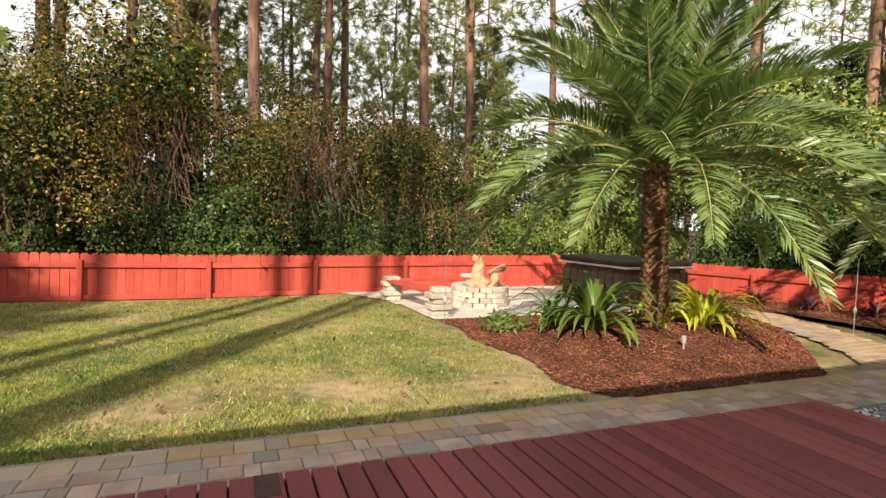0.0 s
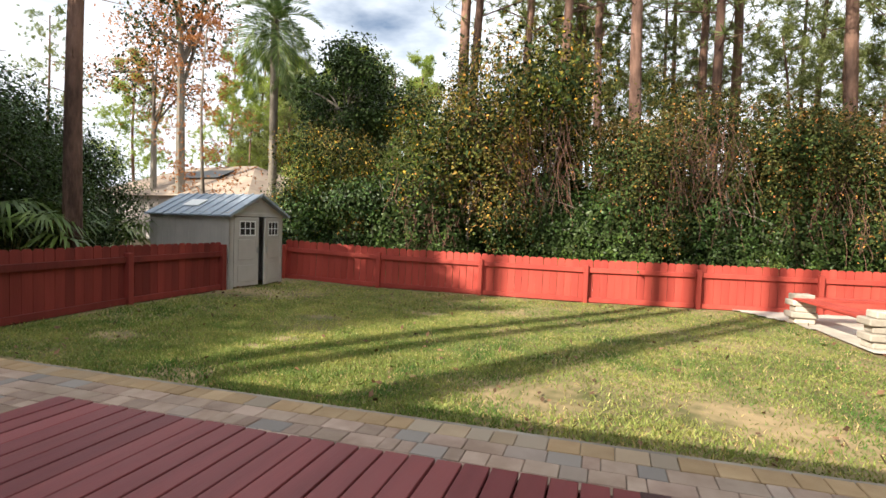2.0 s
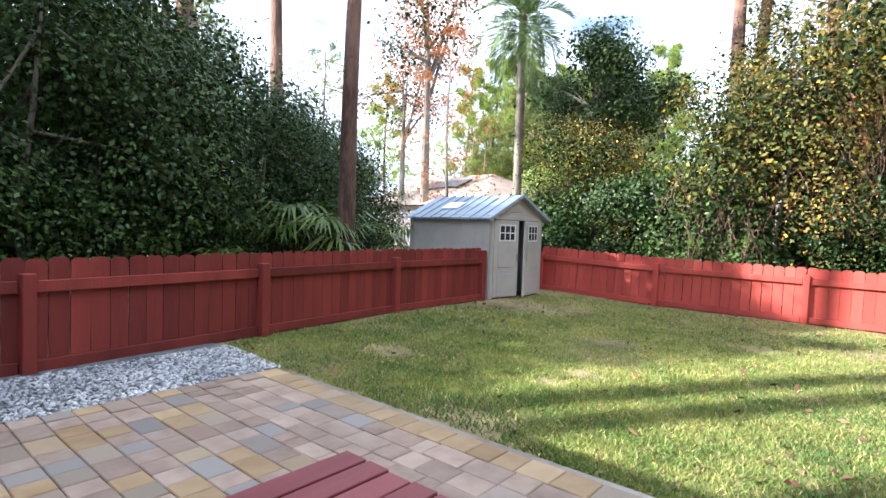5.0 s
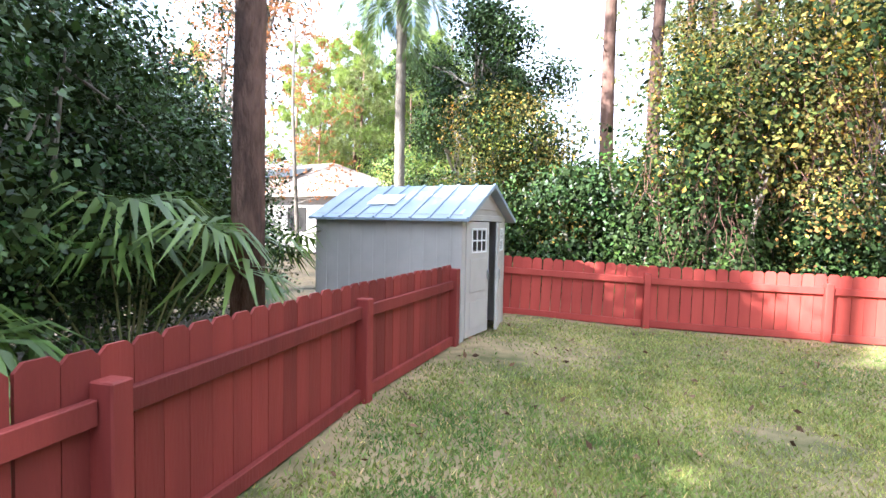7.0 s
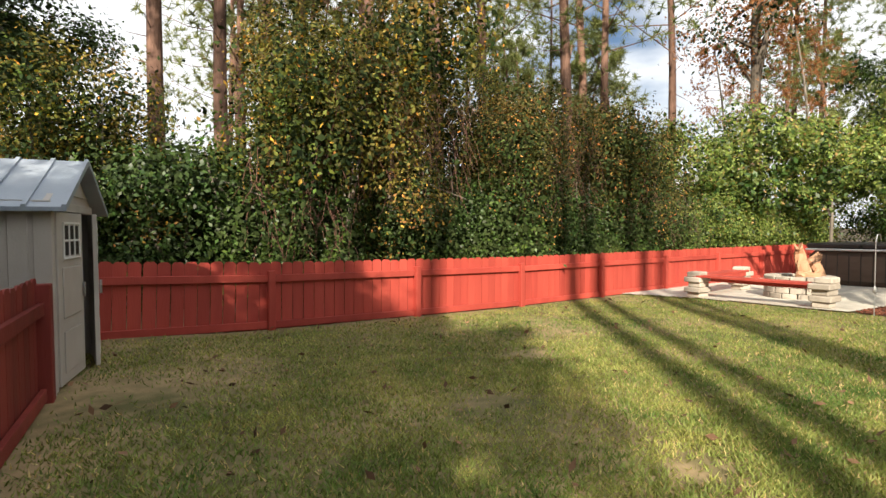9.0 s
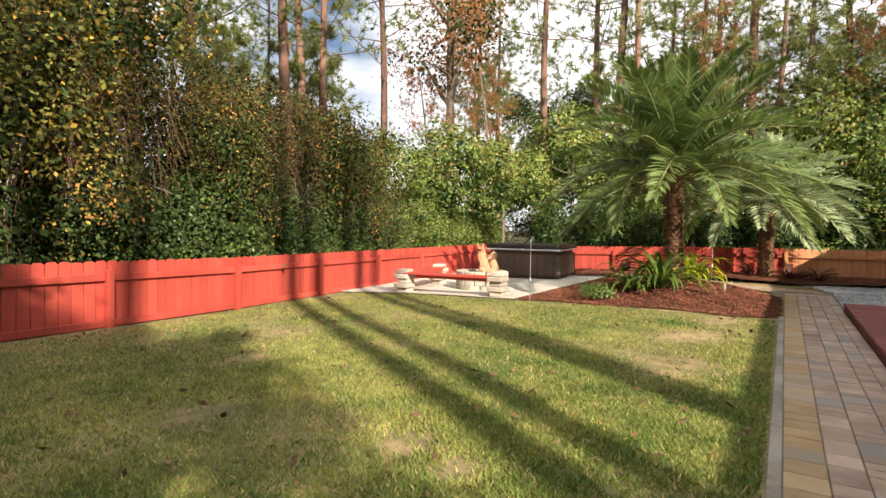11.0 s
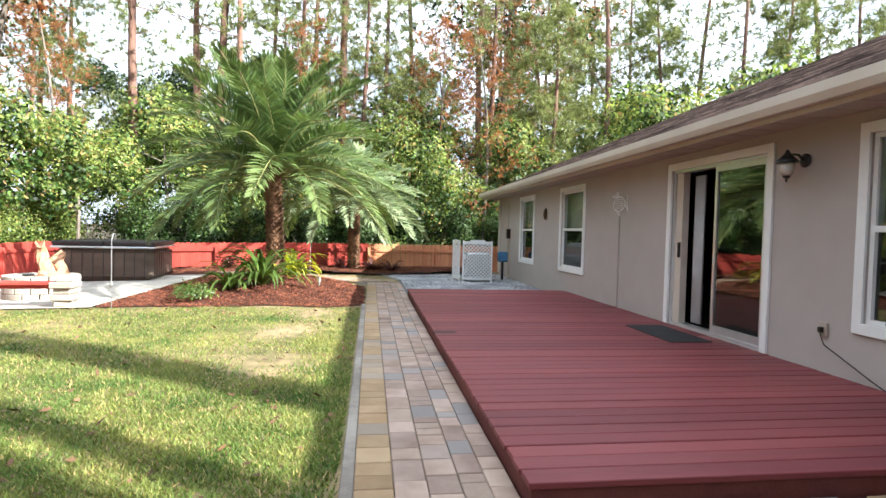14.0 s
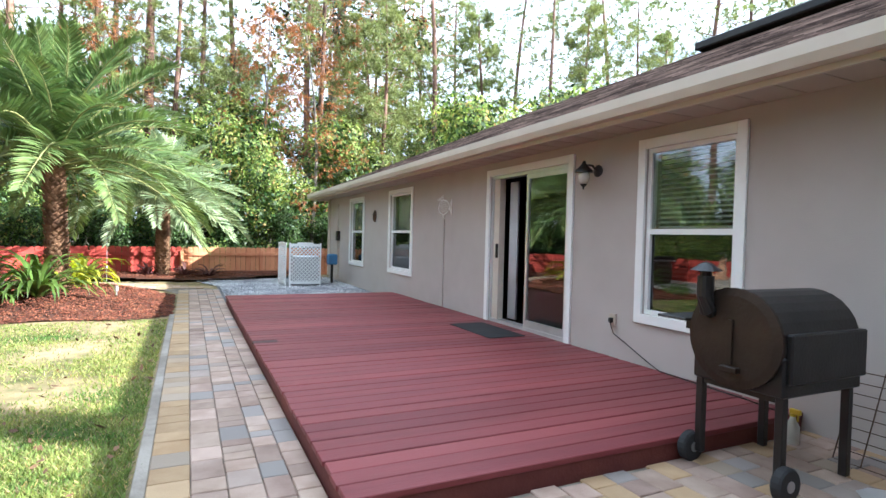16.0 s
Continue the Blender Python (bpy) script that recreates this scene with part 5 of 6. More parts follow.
strap_plant((4.15, 7.25, bed_z(4.15, 7.25) - 0.02), 64, 1.25, 0.04, M["strap"], "large dark green strap-leaved clump in the mulch", 1)
strap_plant((3.85, 7.75, bed_z(3.9, 7.7) - 0.02), 30, 0.9, 0.03, M["strap"], "green strap-leaved clump in the mulch", 4)
strap_plant((5.75, 6.9, bed_z(5.75, 6.9) - 0.02), 56, 1.0, 0.042, M["strap_y"], "bright yellow-green strap-leaved clump beside the palm", 2)
strap_plant((5.35, 7.4, bed_z(5.3, 7.4) - 0.02), 26, 0.8, 0.036, M["strap_y"], "yellow-green strap-leaved clump by the palm trunk", 7)
for k, (x, y) in enumerate(((9.9, 5.2), (10.1, 6.1), (9.7, 4.6), (10.2, 8.4), (9.9, 9.3), (10.3, 7.3))):
    strap_plant((x, y, 0.08), 34, 0.5, 0.03, M["purple"], "purple and green broad-leaved plant in the east mulch bed", 11 + k, 0.7)
lowp = thing("ground_cover", "low feathery green plant at the mulch edge", "plant", (3.35, 8.2, bed_z(3.35, 8.2)))
link("leaves", crown_mesh("leaves", 5, [(0, 0, 0.1, 0.35, 0.3, 0.16)], 1500, 0.06, 0.02, spread=0.05), M["strap"], lowp, kind="stuff")
marker = thing("garden_light", "small white solar stake light in the mulch", "garden light", (4.72, 6.25, bed_z(4.72, 6.25)))
bm = bmesh.new()
lathe(bm, [(0.012, -0.05), (0.012, 0.06), (0.03, 0.07), (0.03, 0.15), (0.02, 0.16)], 10)
part("stake", bm, M["alu"], marker)


def fan_mesh(name, seed, r=0.58, n=24):
    rg = np.random.default_rng(seed)
    a = np.linspace(-2.0, 2.0, n) + rg.normal(0, 0.03, n)
    V, F = [], []
    for i, q in enumerate(a):
        d = np.array((math.cos(q), math.sin(q), 0.12 * rg.normal()))
        s = np.array((-math.sin(q), math.cos(q), 0)) * 0.024
        l = r * rg.uniform(0.85, 1.1)
        k = len(V)
        V += [np.zeros(3), d * l * 0.5 + s + (0, 0, 0.02), d * l * 0.92 + (0, 0, -0.28 * l), d * l * 0.5 - s + (0, 0, 0.02)]
        F.append((k, k + 1, k + 2, k + 3))
    return mesh_from(name, np.array(V), np.array(F))


fans = [fan_mesh("fan", k) for k in range(3)]
for f in fans:
    f.materials.append(M["strap"])


def fan_palm(at, n, seed, h=1.2, scale=1.0):
    rg = random.Random(seed)
    p = thing("fan_palm", "green saw palmetto with drooping fan leaves behind the fence", "palm", at)
    for i in range(n):
        az, el = rg.uniform(0, 360), rg.uniform(30, 80)
        l = h * rg.uniform(0.6, 1.2)
        tip = Vector((l * math.cos(radians(el)) * math.cos(radians(az)), l * math.cos(radians(el)) * math.sin(radians(az)), 0.3 + l * math.sin(radians(el))))
        bm = bmesh.new()
        tube(bm, [(0, 0, 0), tuple(tip * 0.6 + Vector((0, 0, 0.1))), tuple(tip)], 0.008, 5)
        st = part("stalk", bm, M["rachis"], p)
        ob = new("fan", fans[i % 3])
        ob.parent = st
        ob.matrix_basis = Matrix.Translation(tip) @ pose(0, 0, 0, 0, 28 - 0.25 * el, az) @ Matrix.Scale(scale * rg.uniform(0.8, 1.2), 4)
    return p


for k, (x, y, n, h) in enumerate(((-8.6, 7.35, 15, 1.1), (-8.3, 6.0, 8, 0.5), (-8.2, 4.6, 7, 0.5), (-9.1, 9.2, 10, 1.1))):
    fan_palm((x, y, 0.02), n, k, h)

# ---- trees ----


def pine(name, label, seed, h, r, crown_from, n_tufts, needle=None, category="pine tree", per=21, tl=0.27, bark=None):
    """A tall trunk with few limbs and needle tufts high up, built at the origin."""
    rp = random.Random(seed)
    t = thing(name, label, category)
    bend = (rp.uniform(-0.35, 0.35), rp.uniform(-0.35, 0.35))
    def axis(z):
        f = z / h
        return Vector((bend[0] * math.sin(f * 2.4) * f * 2, bend[1] * math.sin(f * 3 + 1) * f * 2, z))
    bm = bmesh.new()
    tube(bm, [axis(h * i / 12) if i else Vector((0, 0, -0.2)) for i in range(13)], [r * (1.12 - 0.78 * (i / 12)) for i in range(13)], 10)
    part("trunk", bm, bark or M["bark"], t, smooth=True)
    bm = bmesh.new()
    tufts = []
    nl = 26
    for i in range(nl):
        f = (i + rp.random()) / nl
        z = h * (crown_from + (1 - crown_from) * f)
        a = i * 2.4 + rp.uniform(-0.5, 0.5)
        l = h * (0.17 * (1 - f) ** 0.6 + 0.035) * rp.uniform(0.7, 1.3)
        p0 = axis(z)
        d = Vector((math.cos(a), math.sin(a), rp.uniform(0.0, 0.55)))
        p1, p2 = p0 + d * l * 0.5, p0 + d * l + Vector((0, 0, 0.12 * l))
        tube(bm, [p0, p1, p2], [r * 0.16, r * 0.1, r * 0.05], 5, False)
        for k in range(max(3, int(n_tufts * 1.7) // nl)):
            g = 0.35 + 0.65 * rp.random() ** 0.6
            c = p0.lerp(p2, g) + Vector((rp.gauss(0, 0.2), rp.gauss(0, 0.2), rp.gauss(0.05, 0.17))) * l * 0.9
            tufts.append(c)
    for i in range(6):
        z = h * rp.uniform(0.25, crown_from)
        a, l = rp.uniform(0, 6.28), rp.uniform(0.3, 1.3)
        p0 = axis(z)
        tube(bm, [p0, p0 + Vector((math.cos(a) * l, math.sin(a) * l, rp.uniform(-0.2, 0.4)))], [r * 0.1, r * 0.03], 4, False)
    part("branchwork", bm, bark or M["bark"], t)
    if n_tufts:
        link("crown", needle_mesh("crown", seed, np.array([tuple(c) for c in tufts]), per, tl, 0.016), needle or M["needle"], t, kind="stuff")
    return t


def broadleaf(name, label, seed, h, lobes, n, leafmat, length=0.09, r=0.09, bark=None, category="tree", trunks=1):
    rp = random.Random(seed)
    t = thing(name, label, category)
    bm = bmesh.new()
    for k in range(trunks):
        bx, by = (rp.uniform(-0.5, 0.5), rp.uniform(-0.5, 0.5)) if trunks > 1 else (0, 0)
        top = Vector((bx * 1.8 + rp.uniform(-0.2, 0.2), by * 1.8, h * 0.8))
        pts = [Vector((bx, by, -0.1)), Vector((bx * 1.2 + rp.uniform(-0.15, 0.15), by * 1.2, h * 0.3)), Vector((bx * 1.5, by * 1.5, h * 0.55)), top]
        tube(bm, pts, [r, r * 0.8, r * 0.55, r * 0.2], 7, False)
        for lx, ly, lz, *_ in lobes:
            if rp.random() < 0.8 / trunks + 0.2:
                s = pts[1].lerp(pts[3], rp.random())
                tube(bm, [s, s.lerp(Vector((lx, ly, lz)), 0.6) + Vector((0, 0, 0.1)), Vector((lx, ly, lz))], [r * 0.4, r * 0.25, r * 0.08], 5, False)
    part("trunk", bm, bark or M["bark_g"], t)
    link("crown", crown_mesh("crown", seed, lobes, int(n * 0.85), length, length * 0.58, 0.1, 0.6, 16, 0.14), leafmat, t, kind="stuff")
    # inner leaves coloured darker than the crown, painting the shade in its gaps
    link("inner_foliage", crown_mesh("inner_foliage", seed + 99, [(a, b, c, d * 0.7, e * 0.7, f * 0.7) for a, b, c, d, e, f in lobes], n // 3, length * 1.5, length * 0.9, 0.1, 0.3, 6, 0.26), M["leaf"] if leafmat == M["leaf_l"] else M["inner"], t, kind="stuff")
    return t


def spread_lobes(seed, n, rx, ry, z0, z1, s):
    rp = random.Random(seed)
    return [(rp.uniform(-rx, rx), rp.uniform(-ry, ry), rp.uniform(z0, z1), s * rp.uniform(0.7, 1.2), s * rp.uniform(0.7, 1.2), s * rp.uniform(0.6, 1.0)) for _ in range(n)]


def place(proto, spots, first=True):
    """spots: x, y, turn, scale. The prototype stands at the first."""
    for i, (x, y, rz, s) in enumerate(spots):
        m = pose(x, y, 0, 0, 0, rz) @ Matrix.Scale(s, 4)
        if i == 0:
            proto.matrix_basis = m
        else:
            copy_thing(proto, m)


PINE = "tall pine with a bare brown trunk and high needle crown"
pa = pine("pine_tree", PINE, 1, 19, 0.20, 0.55, 210)
pb = pine("pine_tree", PINE, 2, 17, 0.16, 0.45, 240)
pc = pine("pine_tree", PINE, 3, 14, 0.12, 0.35, 260)
pd = pine("pine_tree", "young pine with green needles down to the undergrowth", 4, 9, 0.09, 0.2, 300)
place(pa, [(6.1, 19.5, 0, 1), (0.4, 18.2, 60, 0.95), (-6.3, 23.9, 130, 1.25), (-8.0, 7.9, 200, 0.62), (-14.2, 10.6, 20, 0.9), (-13.4, 8.1, 100, 1.0), (18.5, 6.5, 10, 1.05), (17, 11.5, 70, 1), (15, 18.5, 30, 1.0)])
place(pb, [(-2.1, 24, 0, 1.1), (-4.9, 19.5, 40, 1), (2.9, 23, 80, 1), (-0.6, 20.5, 120, 0.9), (9, 22, 160, 1.1), (11.5, 20, 200, 0.95), (4.2, 26, 240, 1.2), (-19.2, 9.9, 300, 0.9), (-3.6, 21.5, 15, 1.0), (15.5, 14, 33, 1), (20, 13, 50, 1.1), (22, 3, 99, 1), (24, 8, 44, 1.1), (19, 0, 12, 1), (-1.6, 17.6, 70, 0.9)])
rp = random.Random(12)
place(pc, [(rp.uniform(-4, 13), rp.uniform(19, 34), rp.uniform(0, 360), rp.uniform(0.9, 1.4)) for _ in range(16)] + [(rp.uniform(16, 32), rp.uniform(-8, 22), rp.uniform(0, 360), rp.uniform(0.9, 1.3)) for _ in range(14)] + [(rp.uniform(-30, -15), rp.uniform(32, 55), rp.uniform(0, 360), rp.uniform(0.8, 1.1)) for _ in range(16)] + [(rp.uniform(-34, -20), rp.uniform(8, 26), rp.uniform(0, 360), rp.uniform(0.7, 1.0)) for _ in range(6)])
place(pd, [(rp.uniform(-3, 13), rp.uniform(19, 27), rp.uniform(0, 360), rp.uniform(0.8, 1.2)) for _ in range(8)] + [(rp.uniform(14, 26), rp.uniform(-6, 20), rp.uniform(0, 360), rp.uniform(0.8, 1.3)) for _ in range(14)] + [(rp.uniform(-26, -12), rp.uniform(34, 50), rp.uniform(0, 360), rp.uniform(0.9, 1.3)) for _ in range(10)])
pf = pine("pine_tree", "distant sunlit pine with pale yellow-green needles", 8, 12, 0.12, 0.25, 520, needle=M["needle_l"], per=26, tl=0.34)
rq = random.Random(77)
place(pf, [(-5 + (36 + rq.uniform(0, 12)) * math.sin(radians(-41 + 2.1 * i)), 4.3 + (36 + rq.uniform(0, 12)) * math.cos(radians(-41 + 2.1 * i)), rq.uniform(0, 360), rq.uniform(0.85, 1.15)) for i in range(14)])
cyp = pine("cypress_tree", "slim cypress with rust-orange autumn needles", 7, 9, 0.07, 0.18, 620, needle=M["rustneedle"], category="cypress", per=7, tl=0.13, bark=M["bark_g"])
place(cyp, [(14.2, 1.0, 0, 1), (16, 2.6, 90, 1.1), (13.8, 16.2, 30, 0.95), (18, -2, 60, 1.2), (-16.5, 20.5, 10, 1.1), (12.6, 18.5, 45, 0.9), (16.5, 8.2, 150, 1.1)])
# unseen extra pine, added to throw mottled shade on the near lawn
copy_thing(pd, pose(-13.6, -5.6, 0, 0, 0, 40) @ Matrix.Scale(1.3, 4))
# pines that stand behind the house and shade the lawn
place(pine("pine_tree", "tall pine standing behind the house", 21, 25, 0.2, 0.8, 120), [(-12.2, -7.0, 0, 1), (-11.2, -6.2, 50, 0.95), (-13.4, -12.0, 90, 1.05), (-9.9, -6.5, 10, 1.0), (-17, -9, 120, 1.1), (-19, -3, 150, 1), (-17.5, 1.5, 210, 0.95), (-22, -8, 10, 1.1), (-15.5, -5, 80, 1.0)])

HEDGE = "dense dark green evergreen shrub behind the fence"
ha = broadleaf("shrub", HEDGE, 31, 3.2, spread_lobes(1, 9, 1.3, 0.8, 0.5, 2.6, 0.85), 14000, M["leaf"], 0.088, 0.05, trunks=3, category="shrub")
hb = broadleaf("shrub", "green leafy shrub behind the fence", 32, 2.8, spread_lobes(2, 9, 1.3, 0.8, 0.4, 2.3, 0.8), 12000, M["leaf_l"], 0.088, 0.05, trunks=3, category="shrub")
hv = broadleaf("vine_thicket", "tangled thicket of yellow and rust autumn vines behind the fence", 33, 3.6, spread_lobes(3, 10, 1.2, 0.7, 1.0, 3.2, 0.75), 22000, M["vine"], 0.054, 0.035, trunks=3, category="vines")
rp = random.Random(5)


def fy(x):
    return 13.1 + 0.117 * x


spots_a = [(x, fy(x) + 1.85 + rp.uniform(0, 0.3), rp.choice((0, 180)) + rp.uniform(-15, 15), sc) for x, sc in ((-7.2, 0.9), (-5.9, 1.0), (-4.9, 1.05), (-1.0, 1.1), (0.0, 0.95), (2.8, 1.0), (4.8, 0.9))]
spots_a += [(x, fy(x) + 1.75 + rp.uniform(0, 0.2), rp.choice((0, 180)) + rp.uniform(-12, 12), rp.uniform(0.64, 0.8)) for x in (-4.3, -3.2, -2.1, -1.2, -0.2, 0.8, 1.9, 3.0, 4.0, 5.2)]
spots_a += [(-6.4 + 2.0 * i, fy(-6.4 + 2.0 * i) + 4.3 + rp.uniform(-0.3, 0.5), rp.uniform(0, 360), rp.uniform(0.95, 1.15)) for i in range(11)]
hn = broadleaf("shrub", "tall dark small-leaved evergreen shrub against the west fence", 35, 4.2, spread_lobes(4, 11, 1.5, 0.9, 0.5, 3.6, 0.95), 26000, M["leaf"], 0.062, 0.05, trunks=3, category="shrub")
place(hn, [(-9.35, -2.3, 80, 1), (-9.3, -0.6, 100, 1.05), (-9.3, 1.1, 90, 1.0), (-9.3, 2.8, 268, 1.05), (-9.2, 4.4, 95, 1.0), (-9.3, 5.9, 275, 0.95), (-9.5, 7.3, 85, 0.75), (-9.8, 8.7, 260, 0.7)])
spots_n = [(-11.6, y, 90 + rp.uniform(-20, 20), sc * 0.8) for y, sc in ((-3, 1.6), (-1.2, 1.75), (0.6, 1.7), (2.4, 1.75), (4.1, 1.7), (5.8, 1.6), (7.4, 1.35), (9.0, 1.15), (10.5, 0.95))]

spots_a += [(13.2 + rp.uniform(0, 1), 12 - 1.8 * i, 90 + rp.uniform(-12, 12), rp.uniform(0.8, 1.0)) for i in range(8)]
spots_a += [(1.6, 16.9, 20, 1.3), (3.4, 16.5, 170, 1.3), (5.4, 16.8, 10, 1.25)]
place(ha, spots_a)
for x, y, rz, sc in spots_n:
    copy_thing(hn, pose(x, y, 0, 0, 0, rz) @ Matrix.Scale(sc, 4))
spots_b = [(-8.2, 14.6, 0, 0.8), (-6.4, 16.2, 10, 1.05), (-0.6, 14.7, 200, 0.5), (5.6, 15.7, 90, 0.85), (2.9, 14.9, 30, 0.5)]
spots_b += [(6.6 + 1.2 * i, 15.8 + rp.uniform(-0.1, 0.8), rp.choice((0, 180)) + rp.uniform(-15, 15), rp.uniform(0.85, 1.1)) for i in range(7)]
spots_b += [(13.4 + rp.uniform(0, 2.5), 14 - 1.5 * i, rp.uniform(70, 110), rp.uniform(0.8, 1.3)) for i in range(11)]
place(hb, spots_b)
place(hv, [(-3.8, fy(-3.8) + 2.0, 0, 1.25), (-2.7, fy(-2.7) + 2.2, 60, 1.3), (-7.6, fy(-7.6) + 2.6, 20, 0.85)])
hw = broadleaf("vine_thicket", "brown and dark green autumn vines hanging over shrubs behind the fence", 34, 3.6, spread_lobes(13, 10, 1.2, 0.7, 1.0, 3.2, 0.75), 18000, M["vine_b"], 0.054, 0.035, trunks=3, category="vines")
place(hw, [(0.3, fy(0.3) + 2.2, 100, 1.1), (1.4, fy(1.4) + 2.4, 0, 1.1), (3.9, fy(3.9) + 2.4, 40, 0.9), (6.0, fy(6.0) + 2.5, 190, 0.75), (2.5, 15.7, 150, 1.12), (4.7, 16.0, 70, 1.08)])
for k in range(16):
    az, d = radians(104 + 3.1 * k), rp.uniform(24, 34)
    if k > 9:
        d += 3
    x, y = -6.1 + d * math.sin(az), 4.9 + d * math.cos(az)
    copy_thing((pb, pc, pd)[k % 3], pose(x, y, 0, 0, 0, k * 53) @ Matrix.Scale((0.9, 1.15, 1.5)[k % 3], 4))
rust = broadleaf("autumn_tree", "tall bare-branched tree with rust-red autumn leaves", 51, 7.5, spread_lobes(16, 12, 1.4, 1.3, 4.4, 6.9, 0.8), 5000, M["rustneedle"], 0.07, 0.12)
place(rust, [(-25.5, 26.7, 0, 1.8), (-22.5, 25.5, 90, 1.35), (13.0, 17.5, 10, 1.0), (21, -1.5, 30, 1.3)])
oak = broadleaf("oak_tree", "tall rounded dark green broadleaf tree beyond the fence", 41, 7.5, spread_lobes(6, 17, 1.9, 1.7, 2.6, 7.0, 0.72), 20000, M["leaf"], 0.09, 0.14)
# the first spot is out of view, an oak added to shade the lawn
place(oak, [(-14.1, -5.2, 25, 1.1), (-10.0, 20.6, 0, 1.0), (-11.8, 24, 80, 1.0), (-11.5, 3.2, 10, 0.95), (-12.5, -0.5, 50, 1.05), (-14.5, -1.5, 90, 1.0), (21, 16, 0, 1.1), (24, -2, 45, 1.1)])
und = broadleaf("young_tree", "slender light green understory tree in the woods", 42, 5.0, spread_lobes(8, 10, 1.2, 1.1, 1.8, 4.6, 0.75), 7500, M["leaf_l"], 0.11, 0.06)
place(und, [(8.6, 16.8, 0, 1), (10.6, 16.2, 90, 1.1), (12.4, 14.6, 40, 1), (14.2, 12.6, 140, 1.1), (14.6, 10, 60, 1), (14.4, 7.2, 20, 1.1), (15.2, 4.4, 75, 1.2), (13.9, 2.6, 10, 0.9), (15.5, -0.5, 0, 1.3), (17.8, -4, 50, 1.4), (-14.8, 27, 50, 1), (18.5, 9.5, 33, 1.5), (19, 4, 66, 1.6), (17.5, 13, 0, 1.5), (15, -6, 10, 1.6), (12.5, -10, 100, 1.7), (17, -12, 60, 1.9), (11, -16, 30, 1.8), (8, -19, 80, 1.9), (19.5, -7.5, 0, 1.8), (14, -19, 140, 2.0), (-20, 36, 0, 1.5), (-27, 40, 60, 1.6)])


# vines that climb the pine trunks behind the back fence
vc = broadleaf("vine_column", "green and yellow vines climbing a pine trunk behind the fence", 36, 7.0,
               [(0.25 * math.sin(2.3 * k), 0.25 * math.cos(1.7 * k), 1.2 + 0.62 * k, 0.62 - 0.03 * k, 0.6 - 0.03 * k, 0.7) for k in range(10)], 15000, M["vine"], 0.062, 0.05, category="vines")
place(vc, [(-4.3, 16.2, 0, 0.85), (-1.6, 16.6, 80, 0.95), (1.0, 16.8, 230, 0.9)])


# hanging vine stems
def vine_curtain(at, n, w, h, seed):
    rg = random.Random(seed)
    V, F = [], []
    for i in range(n):
        x, y, z = rg.uniform(-w, w), rg.gauss(0, 0.25), h * rg.uniform(0.5, 1.0)
        a = rg.uniform(0, 6.28)
        k = len(V)
        seg = 8
        l = rg.uniform(0.8, 1.8)
        for s in range(seg + 1):
            V += [(x, y, z), (x + 0.009, y + 0.004, z)]
            x += 0.09 * math.cos(a) * 0.6
            y += 0.05 * math.sin(a)
            z -= l / seg * rg.uniform(0.3, 1.1)
            a += rg.uniform(-0.9, 0.9)
            z = max(z, 0.05)
        for s in range(seg):
            F.append((k + 2 * s, k + 2 * s + 1, k + 2 * s + 3, k + 2 * s + 2))
    t = thing("dry_vines", "tangle of bare brown hanging vine stems in the hedge", "vines", at)
    link("tangle", mesh_from("tangle", np.array(V), np.array(F)), M["twig"], t, kind="stuff")


for k, (x, y, h) in enumerate(((-3.3, 13.75, 4.4), (-2.0, 13.9, 4.2), (1.6, 14.3, 4.0), (0.4, 14.2, 3.4), (3.9, 14.5, 3.0), (-4.4, 13.6, 2.6), (5.6, 14.7, 2.2))):
    vine_curtain((x, y + 0.25, 0), 120, 0.75, h, k)

# ---- grass, chips, gravel, litter ----
rng = np.random.default_rng(8)
N = 330000
gx = np.concatenate([rng.uniform(-7.2, 4.5, N // 2), rng.normal(-4, 2.6, N // 2)])
gy = np.concatenate([rng.uniform(5.4, 13.9, N // 2), 5.4 + np.abs(rng.normal(0, 2.6, N // 2))])
line_w = -7.05 + np.clip(7.98 - gy, 0, 3) * 0.085
keep = (gx > line_w) & (gy < 13.02 + 0.1165 * gx) & ~((gx > 2.75 - (gy > 12) * (gy - 12) * 0.5) & (gy > 5.35))
near = np.hypot(gx + 3, gy - 6) < 20
patch = np.array([noise.noise((x * 0.9, y * 0.9, 3.0)) for x, y in zip(gx[keep], gy[keep])])
thin = rng.uniform(0, 1, keep.sum()) < np.clip(0.95 + patch * 1.1, 0.25, 1)
for bx, by, br in ((-3.87, 7.18, 0.2), (-3.96, 6.76, 0.15), (-0.9, 6.2, 0.55), (0.5, 6.3, 0.42), (2.2, 6.1, 0.4), (-6.6, 9.9, 0.7), (-3.0, 9.8, 0.25), (-4.2, 8.6, 0.25), (-5.6, 6.5, 0.3)):
    dd = np.hypot((gx[keep] - bx) / 1.35, gy[keep] - by) / br
    thin &= rng.uniform(0, 1, keep.sum()) < np.clip(dd - 0.35, 0.06, 1)
edge = np.minimum(gx[keep] - line_w[keep], 13.02 + 0.1165 * gx[keep] - gy[keep]) + rng.normal(0, 0.05, keep.sum())
thin &= rng.uniform(0, 1, keep.sum()) < np.clip(edge / 0.28, 0.05, 1)
gx, gy = gx[keep][thin], gy[keep][thin]
gz = np.array([ground_z(x, y) for x, y in zip(gx, gy)])
a = rng.uniform(0, math.tau, len(gx))
h = rng.uniform(0.015, 0.04, len(gx))
ld = rng.normal(0, 0.02, (len(gx), 2))
w = 0.006
p = np.stack([gx, gy, gz], 1)
